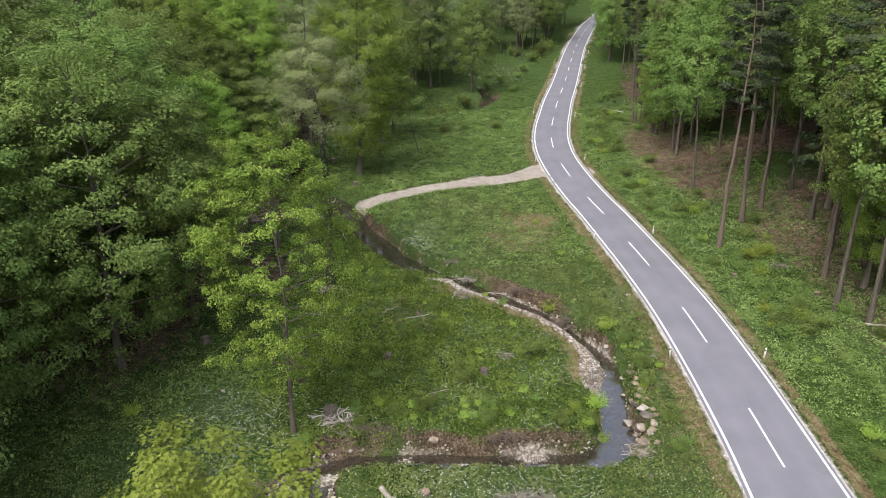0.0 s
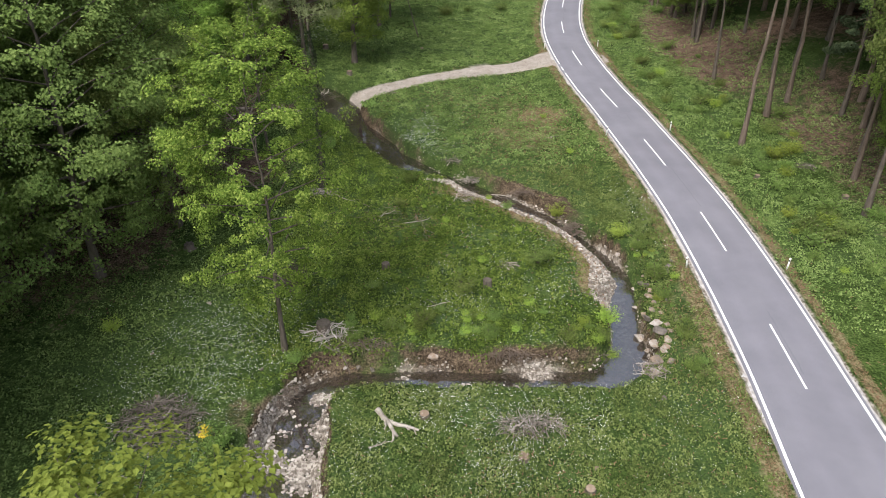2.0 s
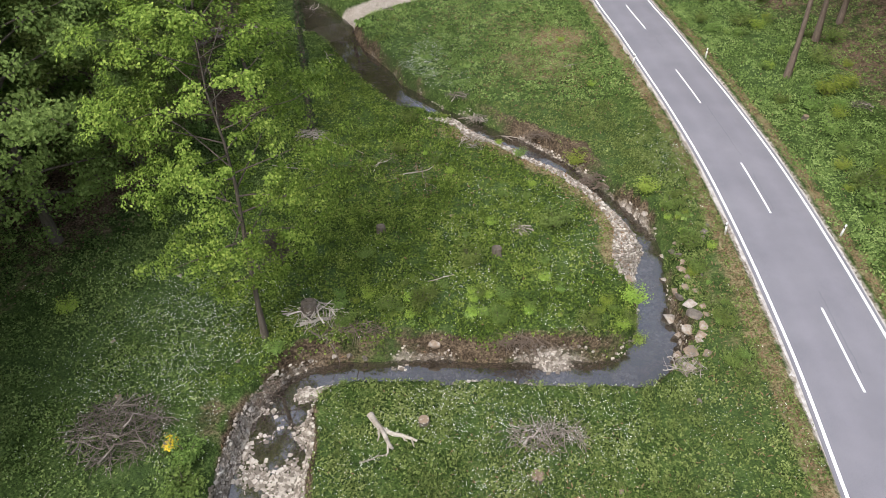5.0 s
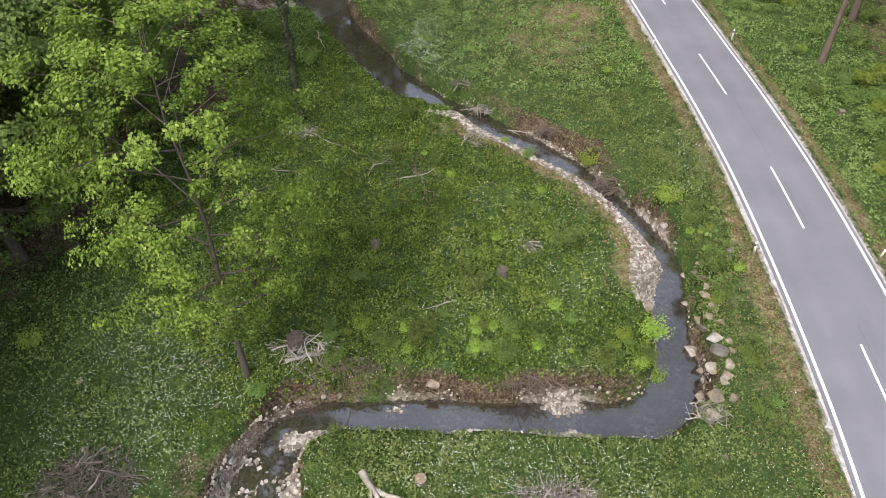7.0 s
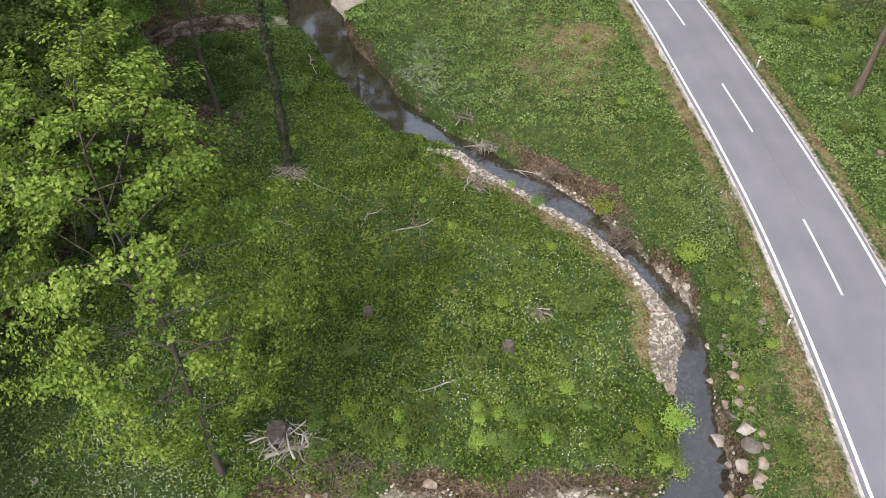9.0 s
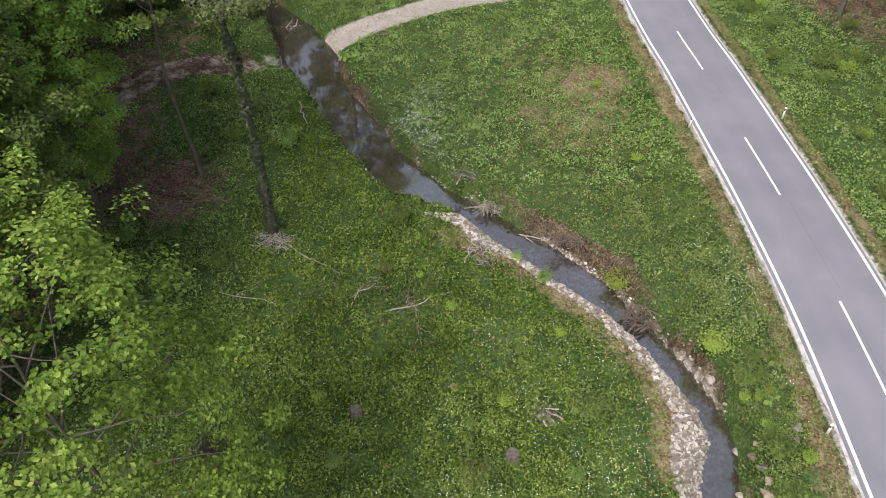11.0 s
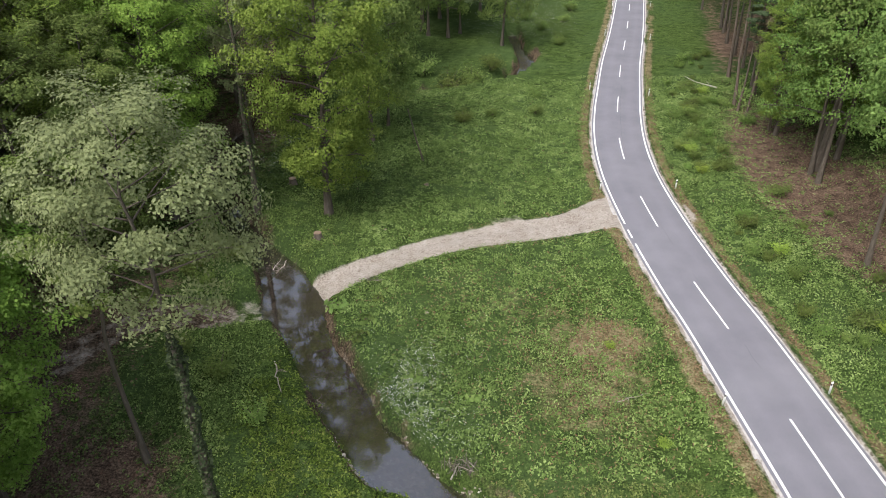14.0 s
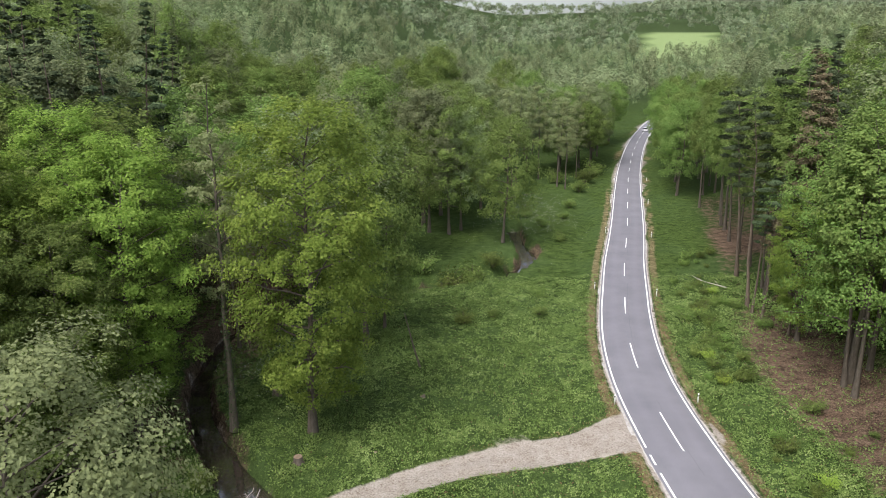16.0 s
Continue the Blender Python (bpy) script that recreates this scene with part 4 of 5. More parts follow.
def woodland(name, places, seed, count, leaf, mat, label):
    """Far woods: many crowns of loose leaf clumps as one body."""
    rng = np.random.RandomState(seed)
    shapes = []
    for _ in range(7):
        lumps = rng.normal(0, 1, (18, 3))
        lumps[:, 2] = np.abs(lumps[:, 2]) - 0.25
        lumps = lumps / np.linalg.norm(lumps, axis=1, keepdims=True) * rng.uniform(0.6, 0.8, (18, 1))
        d = rng.normal(0, 1, (count, 3))
        d[:, 2] += 0.4
        d /= np.linalg.norm(d, axis=1, keepdims=True)
        c = lumps[rng.randint(0, 18, count)] + d * rng.uniform(0.14, 0.33, (count, 1))
        shapes.append(leaves(c, 1.0, rng, 0.4, 1.2, d * 0.4 + c * 1.3, 0.3)[0].reshape(-1, 4, 3))
    vs = []
    for x, y, r, h in places:
        sh = shapes[rng.randint(0, 7)]
        mid = (sh[:, :1] + sh[:, 2:3]) / 2
        a = rng.uniform(0, 6.28)
        rot = np.array([[np.cos(a), -np.sin(a), 0], [np.sin(a), np.cos(a), 0], [0, 0, 1]])
        body = ((mid * [r, r, 0.36 * h] + (sh - mid) * leaf) @ rot.T)[:, :3]
        z = places_z[(x, y)]
        vs.append(body + [x, y, z + 0.62 * h])
    v = np.concatenate(vs).reshape(-1, 3)
    body = mesh_np(name, v, np.arange(len(v)).reshape(-1, 3), mat)
    tone = np.repeat(rng.uniform(0, 1, len(places)), 3 * count)
    body.attributes.new("tone", "FLOAT", "POINT").data.foreach_set("value", tone.astype(np.float32))
    return tagged(new(name, body), label, "woods", kind="stuff")


def scatter(seed, n, x_of, y_lo, y_hi, keep, gap):
    """Loose places in a stretch of country, none nearer than gap to another."""
    rng = np.random.RandomState(seed)
    taken, grid = [], set()
    ys = rng.uniform(y_lo, y_hi, n * 3)
    for y in ys:
        lo, hi = x_of(y)
        x = rng.uniform(lo, hi)
        cell = (int(x // gap), int(y // gap))
        if cell in grid or not keep(x, y):
            continue
        grid.add(cell)
        taken.append((x, y))
        if len(taken) >= n:
            break
    return taken


def off_road(x, y):
    d = x - float(np.interp(y, ROAD[:, 1], ROAD[:, 0]))
    return abs(d) > (9 if y < 420 else 0)


def off_field(x, y):
    return not (685 < y < 1085 and 0.215 * y < x < 0.325 * y)


near_ok = lambda x, y: off_road(x, y) and ((x < -76 or y > 172) if x < 22 else x > 78 + max(0, y - 150) * 0.26 or y > 290) and not (x < 26 and x > -12 and y < 226)
places_z = {}
rngp = np.random.RandomState(8)
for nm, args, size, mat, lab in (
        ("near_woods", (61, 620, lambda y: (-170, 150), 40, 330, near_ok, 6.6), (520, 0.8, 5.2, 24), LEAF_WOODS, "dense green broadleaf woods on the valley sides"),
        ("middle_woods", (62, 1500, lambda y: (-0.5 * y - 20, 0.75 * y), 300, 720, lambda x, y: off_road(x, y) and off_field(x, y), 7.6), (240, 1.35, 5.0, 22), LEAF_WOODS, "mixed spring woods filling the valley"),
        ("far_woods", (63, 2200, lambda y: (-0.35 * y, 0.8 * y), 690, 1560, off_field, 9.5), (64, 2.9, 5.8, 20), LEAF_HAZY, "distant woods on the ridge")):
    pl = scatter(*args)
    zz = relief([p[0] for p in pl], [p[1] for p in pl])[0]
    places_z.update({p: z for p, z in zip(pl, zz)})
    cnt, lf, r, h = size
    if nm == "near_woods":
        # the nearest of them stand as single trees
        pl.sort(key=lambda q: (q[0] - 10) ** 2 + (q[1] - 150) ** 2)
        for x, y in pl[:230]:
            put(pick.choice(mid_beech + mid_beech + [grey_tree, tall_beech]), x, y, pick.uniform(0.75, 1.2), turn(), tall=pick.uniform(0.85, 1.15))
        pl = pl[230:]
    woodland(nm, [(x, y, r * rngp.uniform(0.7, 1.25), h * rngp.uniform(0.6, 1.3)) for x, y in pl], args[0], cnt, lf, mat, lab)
hill = scatter(64, 1500, lambda y: (0.15 * y, 0.8 * y), 2050, 2900, lambda x, y: True, 22)
zz = relief([p[0] for p in hill], [p[1] for p in hill])[0]
places_z.update({p: z for p, z in zip(hill, zz)})
woodland("hill_woods", [(x, y, 15 * rngp.uniform(0.7, 1.2), 26 * rngp.uniform(0.8, 1.2)) for x, y in hill], 64, 22, 11, LEAF_HAZY, "wooded hill on the horizon, haze put into its leaf colour")

# ---- meadow plants ----
def strew(seed, n, density, x_lo, x_hi, y_lo, y_hi, first=None):
    """Places strewn with a density from 0 to 1 over arrays; first thins them by place alone."""
    rng = np.random.RandomState(seed)
    x, y = rng.uniform(x_lo, x_hi, n), rng.uniform(y_lo, y_hi, n)
    if first is not None:
        some = rng.uniform(0, 1, n) < first(x, y)
        x, y = x[some], y[some]
        n = len(x)
    h, m = relief(x, y)
    keep = rng.uniform(0, 1, n) < density(x, y, m, h)
    return x[keep], y[keep], h[keep], rng


def meadow_cover(x, y, m, h):
    rd = to_line(x, y, ROAD)[0]
    bare = np.clip(m["track"] * 1.6 + m["gravel"] * 1.3 + m["earth"] * 0.7 + m["litter"] * 0.85 + m["dry"] * 0.75, 0, 1)
    return (rd > 3.75) * (h > WATER + 0.15) * (1 - bare) * (0.62 + 0.38 * value_noise(x, y, 3.1, 21))


def meadow(name, seed, n, area, leaf, mat, label, where):
    """Tufts of small three-cornered leaves, gathered in clumps; gaps between show the darkened ground colour."""
    def cover(x, y, m, h):
        return meadow_cover(x, y, m, h) * where(x, y) * np.clip(0.62 + 0.75 * value_noise(x, y, 0.75, seed), 0.12, 1)
    x, y, h, rng = strew(seed, n, cover, *area)
    k = 5
    wide = (0.09 + 0.17 * np.clip(value_noise(x, y, 1.9, 23) + 0.35, 0, 1)) * rng.uniform(0.6, 1.5, len(x))
    d = rng.normal(0, 1, (len(x), k, 3))
    d[..., 2] = np.abs(d[..., 2]) * 0.8 + 0.1
    d /= np.linalg.norm(d, axis=2, keepdims=True)
    c = np.column_stack([x, y, h + 0.02])[:, None] + d * wide[:, None, None] * [1.15, 1.15, 1.0]
    v, _ = leaves(c.reshape(-1, 3), leaf, rng, 0.35, 1.25, d.reshape(-1, 3))
    v = v.reshape(-1, 4, 3)[:, [1, 2, 3]].reshape(-1, 3)
    return tagged(new(name, mesh_np(name, v, np.arange(len(v)).reshape(-1, 3), mat)), label, "grass", kind="stuff")


def inner(x, y):
    """1 in the loop of the stream, 0 on its far side."""
    return np.where(y < 33, x < -8.6, to_line(x, y, STREAM)[2] < 0) * (x < 16)


# Strip along the woods where herbs take the shade-darkened green.
shady = lambda x, y: step01(-x + 2 * value_noise(x, y, 3, 44), 9.5, 14.5)
meadow("meadow_herbs", 71, 150000, (-14, 15, 35, 100), 0.21, LUSH, "lush low green herbs in the stream's loop", lambda x, y: inner(x, y) * (1 - shady(x, y)))
meadow("shade_herbs", 75, 150000, (-34, -8, 19, 130), 0.21, SHADE, "green herbs at the foot of the woods, shade put into their colour", lambda x, y: np.maximum(inner(x, y) * shady(x, y), (y > 88)))
meadow("meadow_grass", 76, 130000, (-9, 20, 19, 66), 0.20, GRASS, "short flowering meadow grass between stream and road", lambda x, y: 1 - inner(x, y))
meadow("field_grass", 77, 300000, (-9, 44, 40, 140), 0.21, GRASS, "rough meadow grass beside the road and track", lambda x, y: (1 - inner(x, y)) * ((y > 66) | (x > 20)))
x, y, h, rng = strew(72, 110000, lambda x, y, m, h: (to_line(x, y, ROAD)[0] > 3.6) * np.clip(m["dry"] * 1.3 - m["track"], 0.02, 1) * (h > WATER + 0.2) * (m["track"] < 0.4), -12, 30, 19, 130)
v, f = leaves(np.column_stack([x, y, h + rng.uniform(0.0, 0.14, len(x))]), 0.26, rng, 0.2, 4.0)
tagged(new("dry_grass", mesh_np("dry_grass", v, f, DRYGRASS)), "straw-coloured dry grass along road and clearing", "grass", kind="stuff")


def blossom(x, y):
    p = np.exp(-((x - 3) ** 2 / 90 + (y - 31) ** 2 / 18)) + 0.8 * np.exp(-((x + 15) ** 2 / 30 + (y - 38) ** 2 / 50)) + 1.3 * np.exp(-((x + 2.5) ** 2 / 9 + (y - 73) ** 2 / 30)) + 0.5 * np.exp(-((x - 4) ** 2 / 40 + (y - 46) ** 2 / 40)) + 0.8 * np.exp(-((x - 17) ** 2 / 2 + (y - 56) ** 2 / 25)) + 0.5 * np.exp(-((x + 20) ** 2 / 20 + (y - 112) ** 2 / 60)) + 0.7 * np.exp(-((x - 12) ** 2 / 60 + (y - 185) ** 2 / 300))
    clump = np.clip(value_noise(x, y, 2.2, 33) + 0.6, 0.15, 1) * np.clip(value_noise(x, y, 0.45, 34) + 0.7, 0.3, 1) * 0.3
    return p * clump


x, y, h, rng = strew(73, 2600000, lambda x, y, m, h: (m["gravel"] < 0.2) * (m["track"] < 0.2) * (h > -1.4), -28, 22, 19, 200, blossom)
v, f = leaves(np.column_stack([x, y, h + rng.uniform(0.14, 0.30, len(x))]), 0.05, rng, 1.0, 1.0)
tagged(new("white_flowers", mesh_np("white_flowers", v, f, FLOWER)), "small white blossoms scattered over the meadow", "flowers", kind="stuff")


# ---- shrubs ----
def shrub(name, seed, w, h, count, leaf, mat, label):
    rng = np.random.RandomState(seed)
    top = thing(name)
    items, cents = [], []
    for i in range(9):
        a = i * 2.4 + rng.uniform(-0.4, 0.4)
        r = w * rng.uniform(0.25, 0.5)
        tip = np.array([np.cos(a) * r, np.sin(a) * r, h * rng.uniform(0.5, 1.0)])
        items.append((np.array([[0, 0, -0.05], tip * [0.4, 0.4, 0.55], tip]), np.array([0.025, 0.018, 0.006]) * (0.5 + w / 2)))
        n = count // 9
        t = rng.uniform(0.35, 1.1, n)[:, None]
        cents.append(tip * t + rng.normal(0, 1, (n, 3)) * [w * 0.13, w * 0.13, h * 0.11])
    v, f = tubes(items, 5)
    child("stalk", mesh_np("stalk", v, f, BARK), top)
    c = np.concatenate(cents)
    c[:, 2] = np.maximum(c[:, 2], 0.03)
    v, f = leaves(c, leaf, rng, 0.6, outward=(c - [0, 0, h * 0.35]) / [w * 0.5, w * 0.5, h * 0.5])
    child("foliage", mesh_np("foliage", v, f, mat), top)
    return tagged(top, label, "shrub")


green_shrub = stand(shrub("shrub", 81, 1.8, 1.3, 900, 0.15, LEAF_VIVID, "low green leafy shrub in the grass"), 1.5, 45, 0, 0.02)
lime_shrub = stand(shrub("shrub", 82, 1.6, 1.2, 800, 0.14, LEAF_LIME, "bright yellow-green leafy shrub on the bank"), 14.5, 52.6, 0, 0.02)
dark_shrub = stand(shrub("shrub", 83, 2.2, 1.5, 1000, 0.17, LEAF_BEECH, "dense dark green shrub"), 7.4, 48.7, 0, 0.02)
for x, y, s in ((10.3, 58.0, 1.0), (9.7, 41.3, 0.6), (11.4, 41.6, 0.9), (-4.8, 42, 0.6), (-2.2, 41.7, 0.55), (1.6, 42.3, 0.4), (-22.5, 40.2, 0.8), (11.6, 39.9, 0.6), (10.4, 39.4, 0.5), (13, 68.8, 0.5), (3.8, 41.2, 0.3), (2.3, 40.7, 0.3), (6.2, 43.4, 0.5),
                (32.5, 65.5, 1.3), (34.5, 66.5, 1.2), (11.3, 77.8, 0.5), (29.5, 55, 0.8), (31, 79, 1.0)):
    put(lime_shrub, x, y, s, turn(), 0.02)
for x, y, s in ((-3.3, 62.3, 0.9), (15.6, 50.5, 0.8), (16.0, 46.5, 0.9), (15.9, 44.2, 0.7), (-1.5, 41.3, 0.9), (-3.6, 40.9, 0.7), (3.2, 39.9, 0.7), (-9.6, 37.4, 0.6), (-12.6, 30.6, 0.9), (-12.2, 28.8, 1.1), (-14, 26.5, 0.8), (0.3, 121.8, 1.3), (4, 124, 0.9), (-6, 39.7, 0.7),
                (8.4, 39.5, 0.8), (16.2, 39.5, 0.7), (15.8, 36.6, 0.6), (-5.6, 36.0, 0.5), (4.5, 36.1, 0.35), (3.0, 36.0, 0.3), (-12, 70, 1.0), (-15.5, 74, 1.2), (-16, 70.5, 0.8), (-19, 76, 1.1), (-14, 58, 0.8), (-20.5, 60, 1.1), (-21.5, 86, 1.3), (-20, 84.5, 1.1), (-18.6, 88.5, 1.2), (-23, 93.5, 1.3)):
    put(green_shrub, x, y, s, turn(), 0.02)
for x, y, s in ((10.3, 131.8, 1.0), (9.7, 124.7, 0.95), (-2, 139, 2.0), (1.5, 141, 1.8), (4.5, 144.5, 1.6), (-6, 141, 1.9), (14.2, 170, 1.2), (16.5, 160, 1.1), (19, 176, 1.0), (11.8, 178, 1.3), (21.5, 186, 1.3), (8.5, 182, 1.1), (26, 203, 1.8), (22, 214, 2.2), (29, 214, 2.4), (33, 224, 2.6)):
    put(dark_shrub, x, y, s, turn(), 0.02)
for k in range(120):
    yy = pick.uniform(30, 150)
    cx = float(np.interp(yy, ROAD[:, 1], ROAD[:, 0]))
    put(pick.choice((green_shrub, green_shrub, dark_shrub, dark_shrub, green_shrub, lime_shrub)), cx + 6.5 + abs(pick.gauss(0, 4.5)), yy, pick.uniform(0.35, 1.05), turn(), 0.02)
herbs = random.Random(12)
for k in range(70):
    x, y = (herbs.uniform(-7, 11), 39.6 + abs(herbs.gauss(0, 1.6))) if k < 34 else (herbs.uniform(15.2, 17.4), herbs.uniform(34, 54)) if k < 50 else (herbs.uniform(-9, 10), herbs.uniform(42, 60))
    if height(x, y) > -1.5:
        put(herbs.choice((green_shrub, green_shrub, dark_shrub, lime_shrub)), x, y, herbs.uniform(0.18, 0.5), herbs.uniform(0, 6.28), 0.02)
butterbur = stand(shrub("butterbur", 84, 1.9, 0.4, 60, 0.5, LEAF_BEECH, "butterbur with large round dark green leaves"), -9.0, 82.4, 0, 0)
for x, y, s in ((-6.6, 80.6, 0.8), (-6.0, 83.4, 0.5), (-7.0, 78.4, 0.8), (1.6, 72.5, 0.7), (-2.0, 74.2, 0.8), (16.9, 54.5, 0.8), (17.2, 52, 0.7), (16.5, 49.6, 0.6)):
    put(butterbur, x, y, s, turn(), 0)
broom = stand(shrub("broom_bush", 85, 0.8, 0.7, 260, 0.10, flat_material("yellow_blossom", (0.75, 0.55, 0.02)), "small bush covered in yellow blossom"), -13.6, 31.2, 0, 0.02)


bare = thing("bare_shrub")
rng_b = np.random.RandomState(77)
stems = []
for _ in range(260):
    a, r, hh = rng_b.uniform(0, 6.28), rng_b.uniform(0.3, 1.5), rng_b.uniform(1.2, 3.2)
    base = rng_b.normal(0, 0.25, 2)
    stems.append((np.array([[*base, 0], [base[0] + 0.4 * r * np.cos(a), base[1] + 0.4 * r * np.sin(a), hh * 0.55], [base[0] + r * np.cos(a), base[1] + r * np.sin(a), hh]]), np.array([0.02, 0.013, 0.004])))
v, f = tubes(stems, 4)
child("stalk", mesh_np("stalk", v, f, BARK, True), bare)
stand(tagged(bare, "leafless brown shrub of thin upright stems", "shrub"), -11.0, 45.2, 0, 0.05)

# fallen leaves and herbs under the trees on the slope
x, y, h, rng = strew(74, 60000, lambda x, y, m, h: (m["litter"] > 0.25) * (to_line(x, y, ROAD)[0] > 8) * 0.7, -32, 48, 36, 140)
v, f = leaves(np.column_stack([x, y, h + rng.uniform(0.01, 0.06, len(x))]), 0.17, rng, 0.9, 1.5)
LITTER = leaf_material("fallen_leaves", (0.05, 0.032, 0.02), (0.16, 0.10, 0.065), (0.32, 0.22, 0.15), 0.05, 0.9, 0.9)
tagged(new("leaf_litter", mesh_np("leaf_litter", v, f, LITTER)), "brown fallen leaves on the woodland floor", "leaf litter", kind="stuff")


# ---- stones ----
def boulder_mesh(seed, detail=2):
    """A broken block: a ball cut by planes, with a rough skin."""
    rng = np.random.RandomState(seed)
    bm = bmesh.new()
    bmesh.ops.create_icosphere(bm, subdivisions=detail + 1, radius=1)
    rng.uniform(0, 1)
    cuts = [(Vector(rng.normal(0, 1, 3)).normalized(), rng.uniform(0.34, 0.58)) for _ in range(14)]
    for p in bm.verts:
        for nrm_, d in cuts:
            over = p.co.dot(nrm_) - d
            if over > 0:
                p.co -= nrm_ * over
        p.co += 0.035 * noise.noise_vector(p.co * 2.5 + Vector((seed, 0, 0)))
    me = bpy.data.meshes.new("boulder")
    bm.to_mesh(me)
    bm.free()
    me.materials.append(STONE)
    return me


BLOCKS = [boulder_mesh(s) for s in range(6)]


def boulder(x, y, size, z=None, flat=0.7, label="pale angular limestone block on the stream bank", group="blocks along the bank"):
    ob = new("boulder", pick.choice(BLOCKS))
    ob.matrix_world = Matrix.Translation((x, y, (height(x, y) if z is None else z) + size * flat * 0.25)) @ Matrix.Rotation(turn(), 4, "Z") @ Matrix.Diagonal((size * pick.uniform(0.85, 1.2), size, size * flat, 1))
    return tagged(ob, label, "rock", group)


for x, y, s in ((14.54, 43.1, 0.42), (14.46, 42.1, 0.46), (13.93, 41.45, 0.56), (14.85, 41.3, 0.6), (15.1, 44.35, 0.42), (15.25, 43.6, 0.36), (14.9, 40.3, 0.56), (14.3, 39.4, 0.52), (15.1, 39.6, 0.46), (14.8, 38.8, 0.46), (13.65, 38.25, 0.5), (13.95, 37.65, 0.56), (14.5, 38.4, 0.4),
                (14.75, 37.4, 0.4), (13.4, 36.5, 0.5), (16.1, 43.6, 0.24), (14.2, 40.2, 0.34), (15.3, 45.0, 0.36), (15.2, 45.7, 0.4), (15.0, 46.4, 0.34), (14.3, 45.0, 0.22), (15.4, 42.4, 0.32), (15.5, 41.0, 0.3), (13.9, 36.9, 0.3), (14.9, 42.7, 0.3), (15.5, 40.3, 0.28), (14.9, 47.2, 0.26), (15.3, 46.9, 0.22)):
    boulder(x, y, s * 1.05, z=max(height(x, y), WATER + 0.05))
for x, y, s in ((11.6, 43.6, 0.62), (10.8, 44.6, 0.3), (-6.5, 38.05, 0.42), (-5.6, 38.1, 0.48), (-4.7, 38.0, 0.5), (-0.7, 38.5, 0.75), (-1.6, 36.9, 0.6), (-0.95, 36.25, 0.62), (8.9, 36.7, 0.42), (7.9, 36.3, 0.36), (10.7, 37.1, 0.3), (-3.1, 37.6, 0.36), (-2.5, 37.2, 0.36), (-2.3, 37.7, 0.28), (-3.5, 38.0, 0.3),
                (14.4, 51.1, 0.45), (9.9, 36.4, 0.25), (17.3, 47.6, 0.5), (17.0, 46.9, 0.4), (17.6, 48.2, 0.35), (-13.7, 31.3, 0.5), (-17.3, 34.0, 0.35), (-19.0, 37.8, 0.4), (-14.2, 39.0, 0.32), (-12.8, 39.4, 0.3), (-11.6, 36.7, 0.34), (-16.2, 27.85, 0.36), (-22.5, 40.5, 0.5), (-17.0, 43.6, 0.4),
                (0.45, 49.95, 0.3), (-3.3, 103.6, 0.65), (-6.5, 94.2, 0.35), (1.9, 105, 0.25), (-18.6, 91.2, 0.4), (-2.0, 81.5, 0.42), (13.4, 34.2, 0.4), (8.4, 29.0, 0.34), (9.4, 57.0, 0.34), (8.0, 58.3, 0.26), (6.2, 60.2, 0.24), (14.0, 49.0, 0.24), (13.2, 51.6, 0.24)):
    boulder(x, y, s * 0.72, label="weathered pale stone lying in the grass or stream", group="loose stones")


def pebble_bed(seed, n):
    def where(x, y, m, h):
        sd, si, ss = to_line(x, y, STREAM)
        bars = np.clip(np.exp(-((x - 12.0) ** 2 / 2.5 + (y - 47.5) ** 2 / 26)) + np.exp(-((x - 3.6) ** 2 / 14 + (y - 60.6) ** 2 / 1.6)) + np.exp(-((x + 9) ** 2 / 5 + (y - 30) ** 2 / 60)), 0, 1) + (m['gravel'] > 0.75)
        bars = np.clip(bars + (ss < 0) * (y > 43) * (y < 64) * (sd < STREAM[si, 2] + 1.9), 0, 1)
        return ((m["gravel"] > 0.3) | ((ss < 0) * (y > 44) * (y < 63) * (sd < STREAM[si, 2] + 1.5))) * (sd < 6) * (h > WATER - 0.16) * (0.25 + 0.75 * bars) * (y < 70)
    x, y, h, rng = strew(seed, n, where, -13, 17, 19, 70)
    k = len(x)
    corners = np.array([(a, b, c) for a in (-1, 1) for b in (-1, 1) for c in (-1, 1)], float)
    s = 0.045 + 0.14 * rng.beta(1.1, 4.5, k)
    v = corners[None] * rng.uniform(0.55, 1.0, (k, 8, 3)) * s[:, None, None] * [1, 1, 0.6]
    a = rng.uniform(0, 6.28, k)
    ca, sa = np.cos(a)[:, None], np.sin(a)[:, None]
    v = np.stack([v[..., 0] * ca - v[..., 1] * sa, v[..., 0] * sa + v[..., 1] * ca, v[..., 2]], -1) + np.column_stack([x, y, h + s * 0.3])[:, None]
    quad = np.array([(0, 1, 3, 2), (4, 6, 7, 5), (0, 4, 5, 1), (2, 3, 7, 6), (0, 2, 6, 4), (1, 5, 7, 3)])
    f = (np.arange(k)[:, None, None] * 8 + quad[None]).reshape(-1, 4)
    tagged(new("pebbles", mesh_np("pebbles", v.reshape(-1, 3), f, PEBBLE)), "pale pebbles and cobbles on the stream's gravel bars", "gravel", kind="stuff")


pebble_bed(91, 240000)


# ---- dead wood ----
def stick_path(rng, a, b, sag=0.06, k=6):
    a, b = np.array(a, float), np.array(b, float)
    s = np.linspace(0, 1, k)[:, None]
    ln = np.linalg.norm(b - a)
    return a + (b - a) * s + rng.normal(0, sag * ln, (k, 3)) * [1, 1, 0.4] * np.sin(np.pi * s)


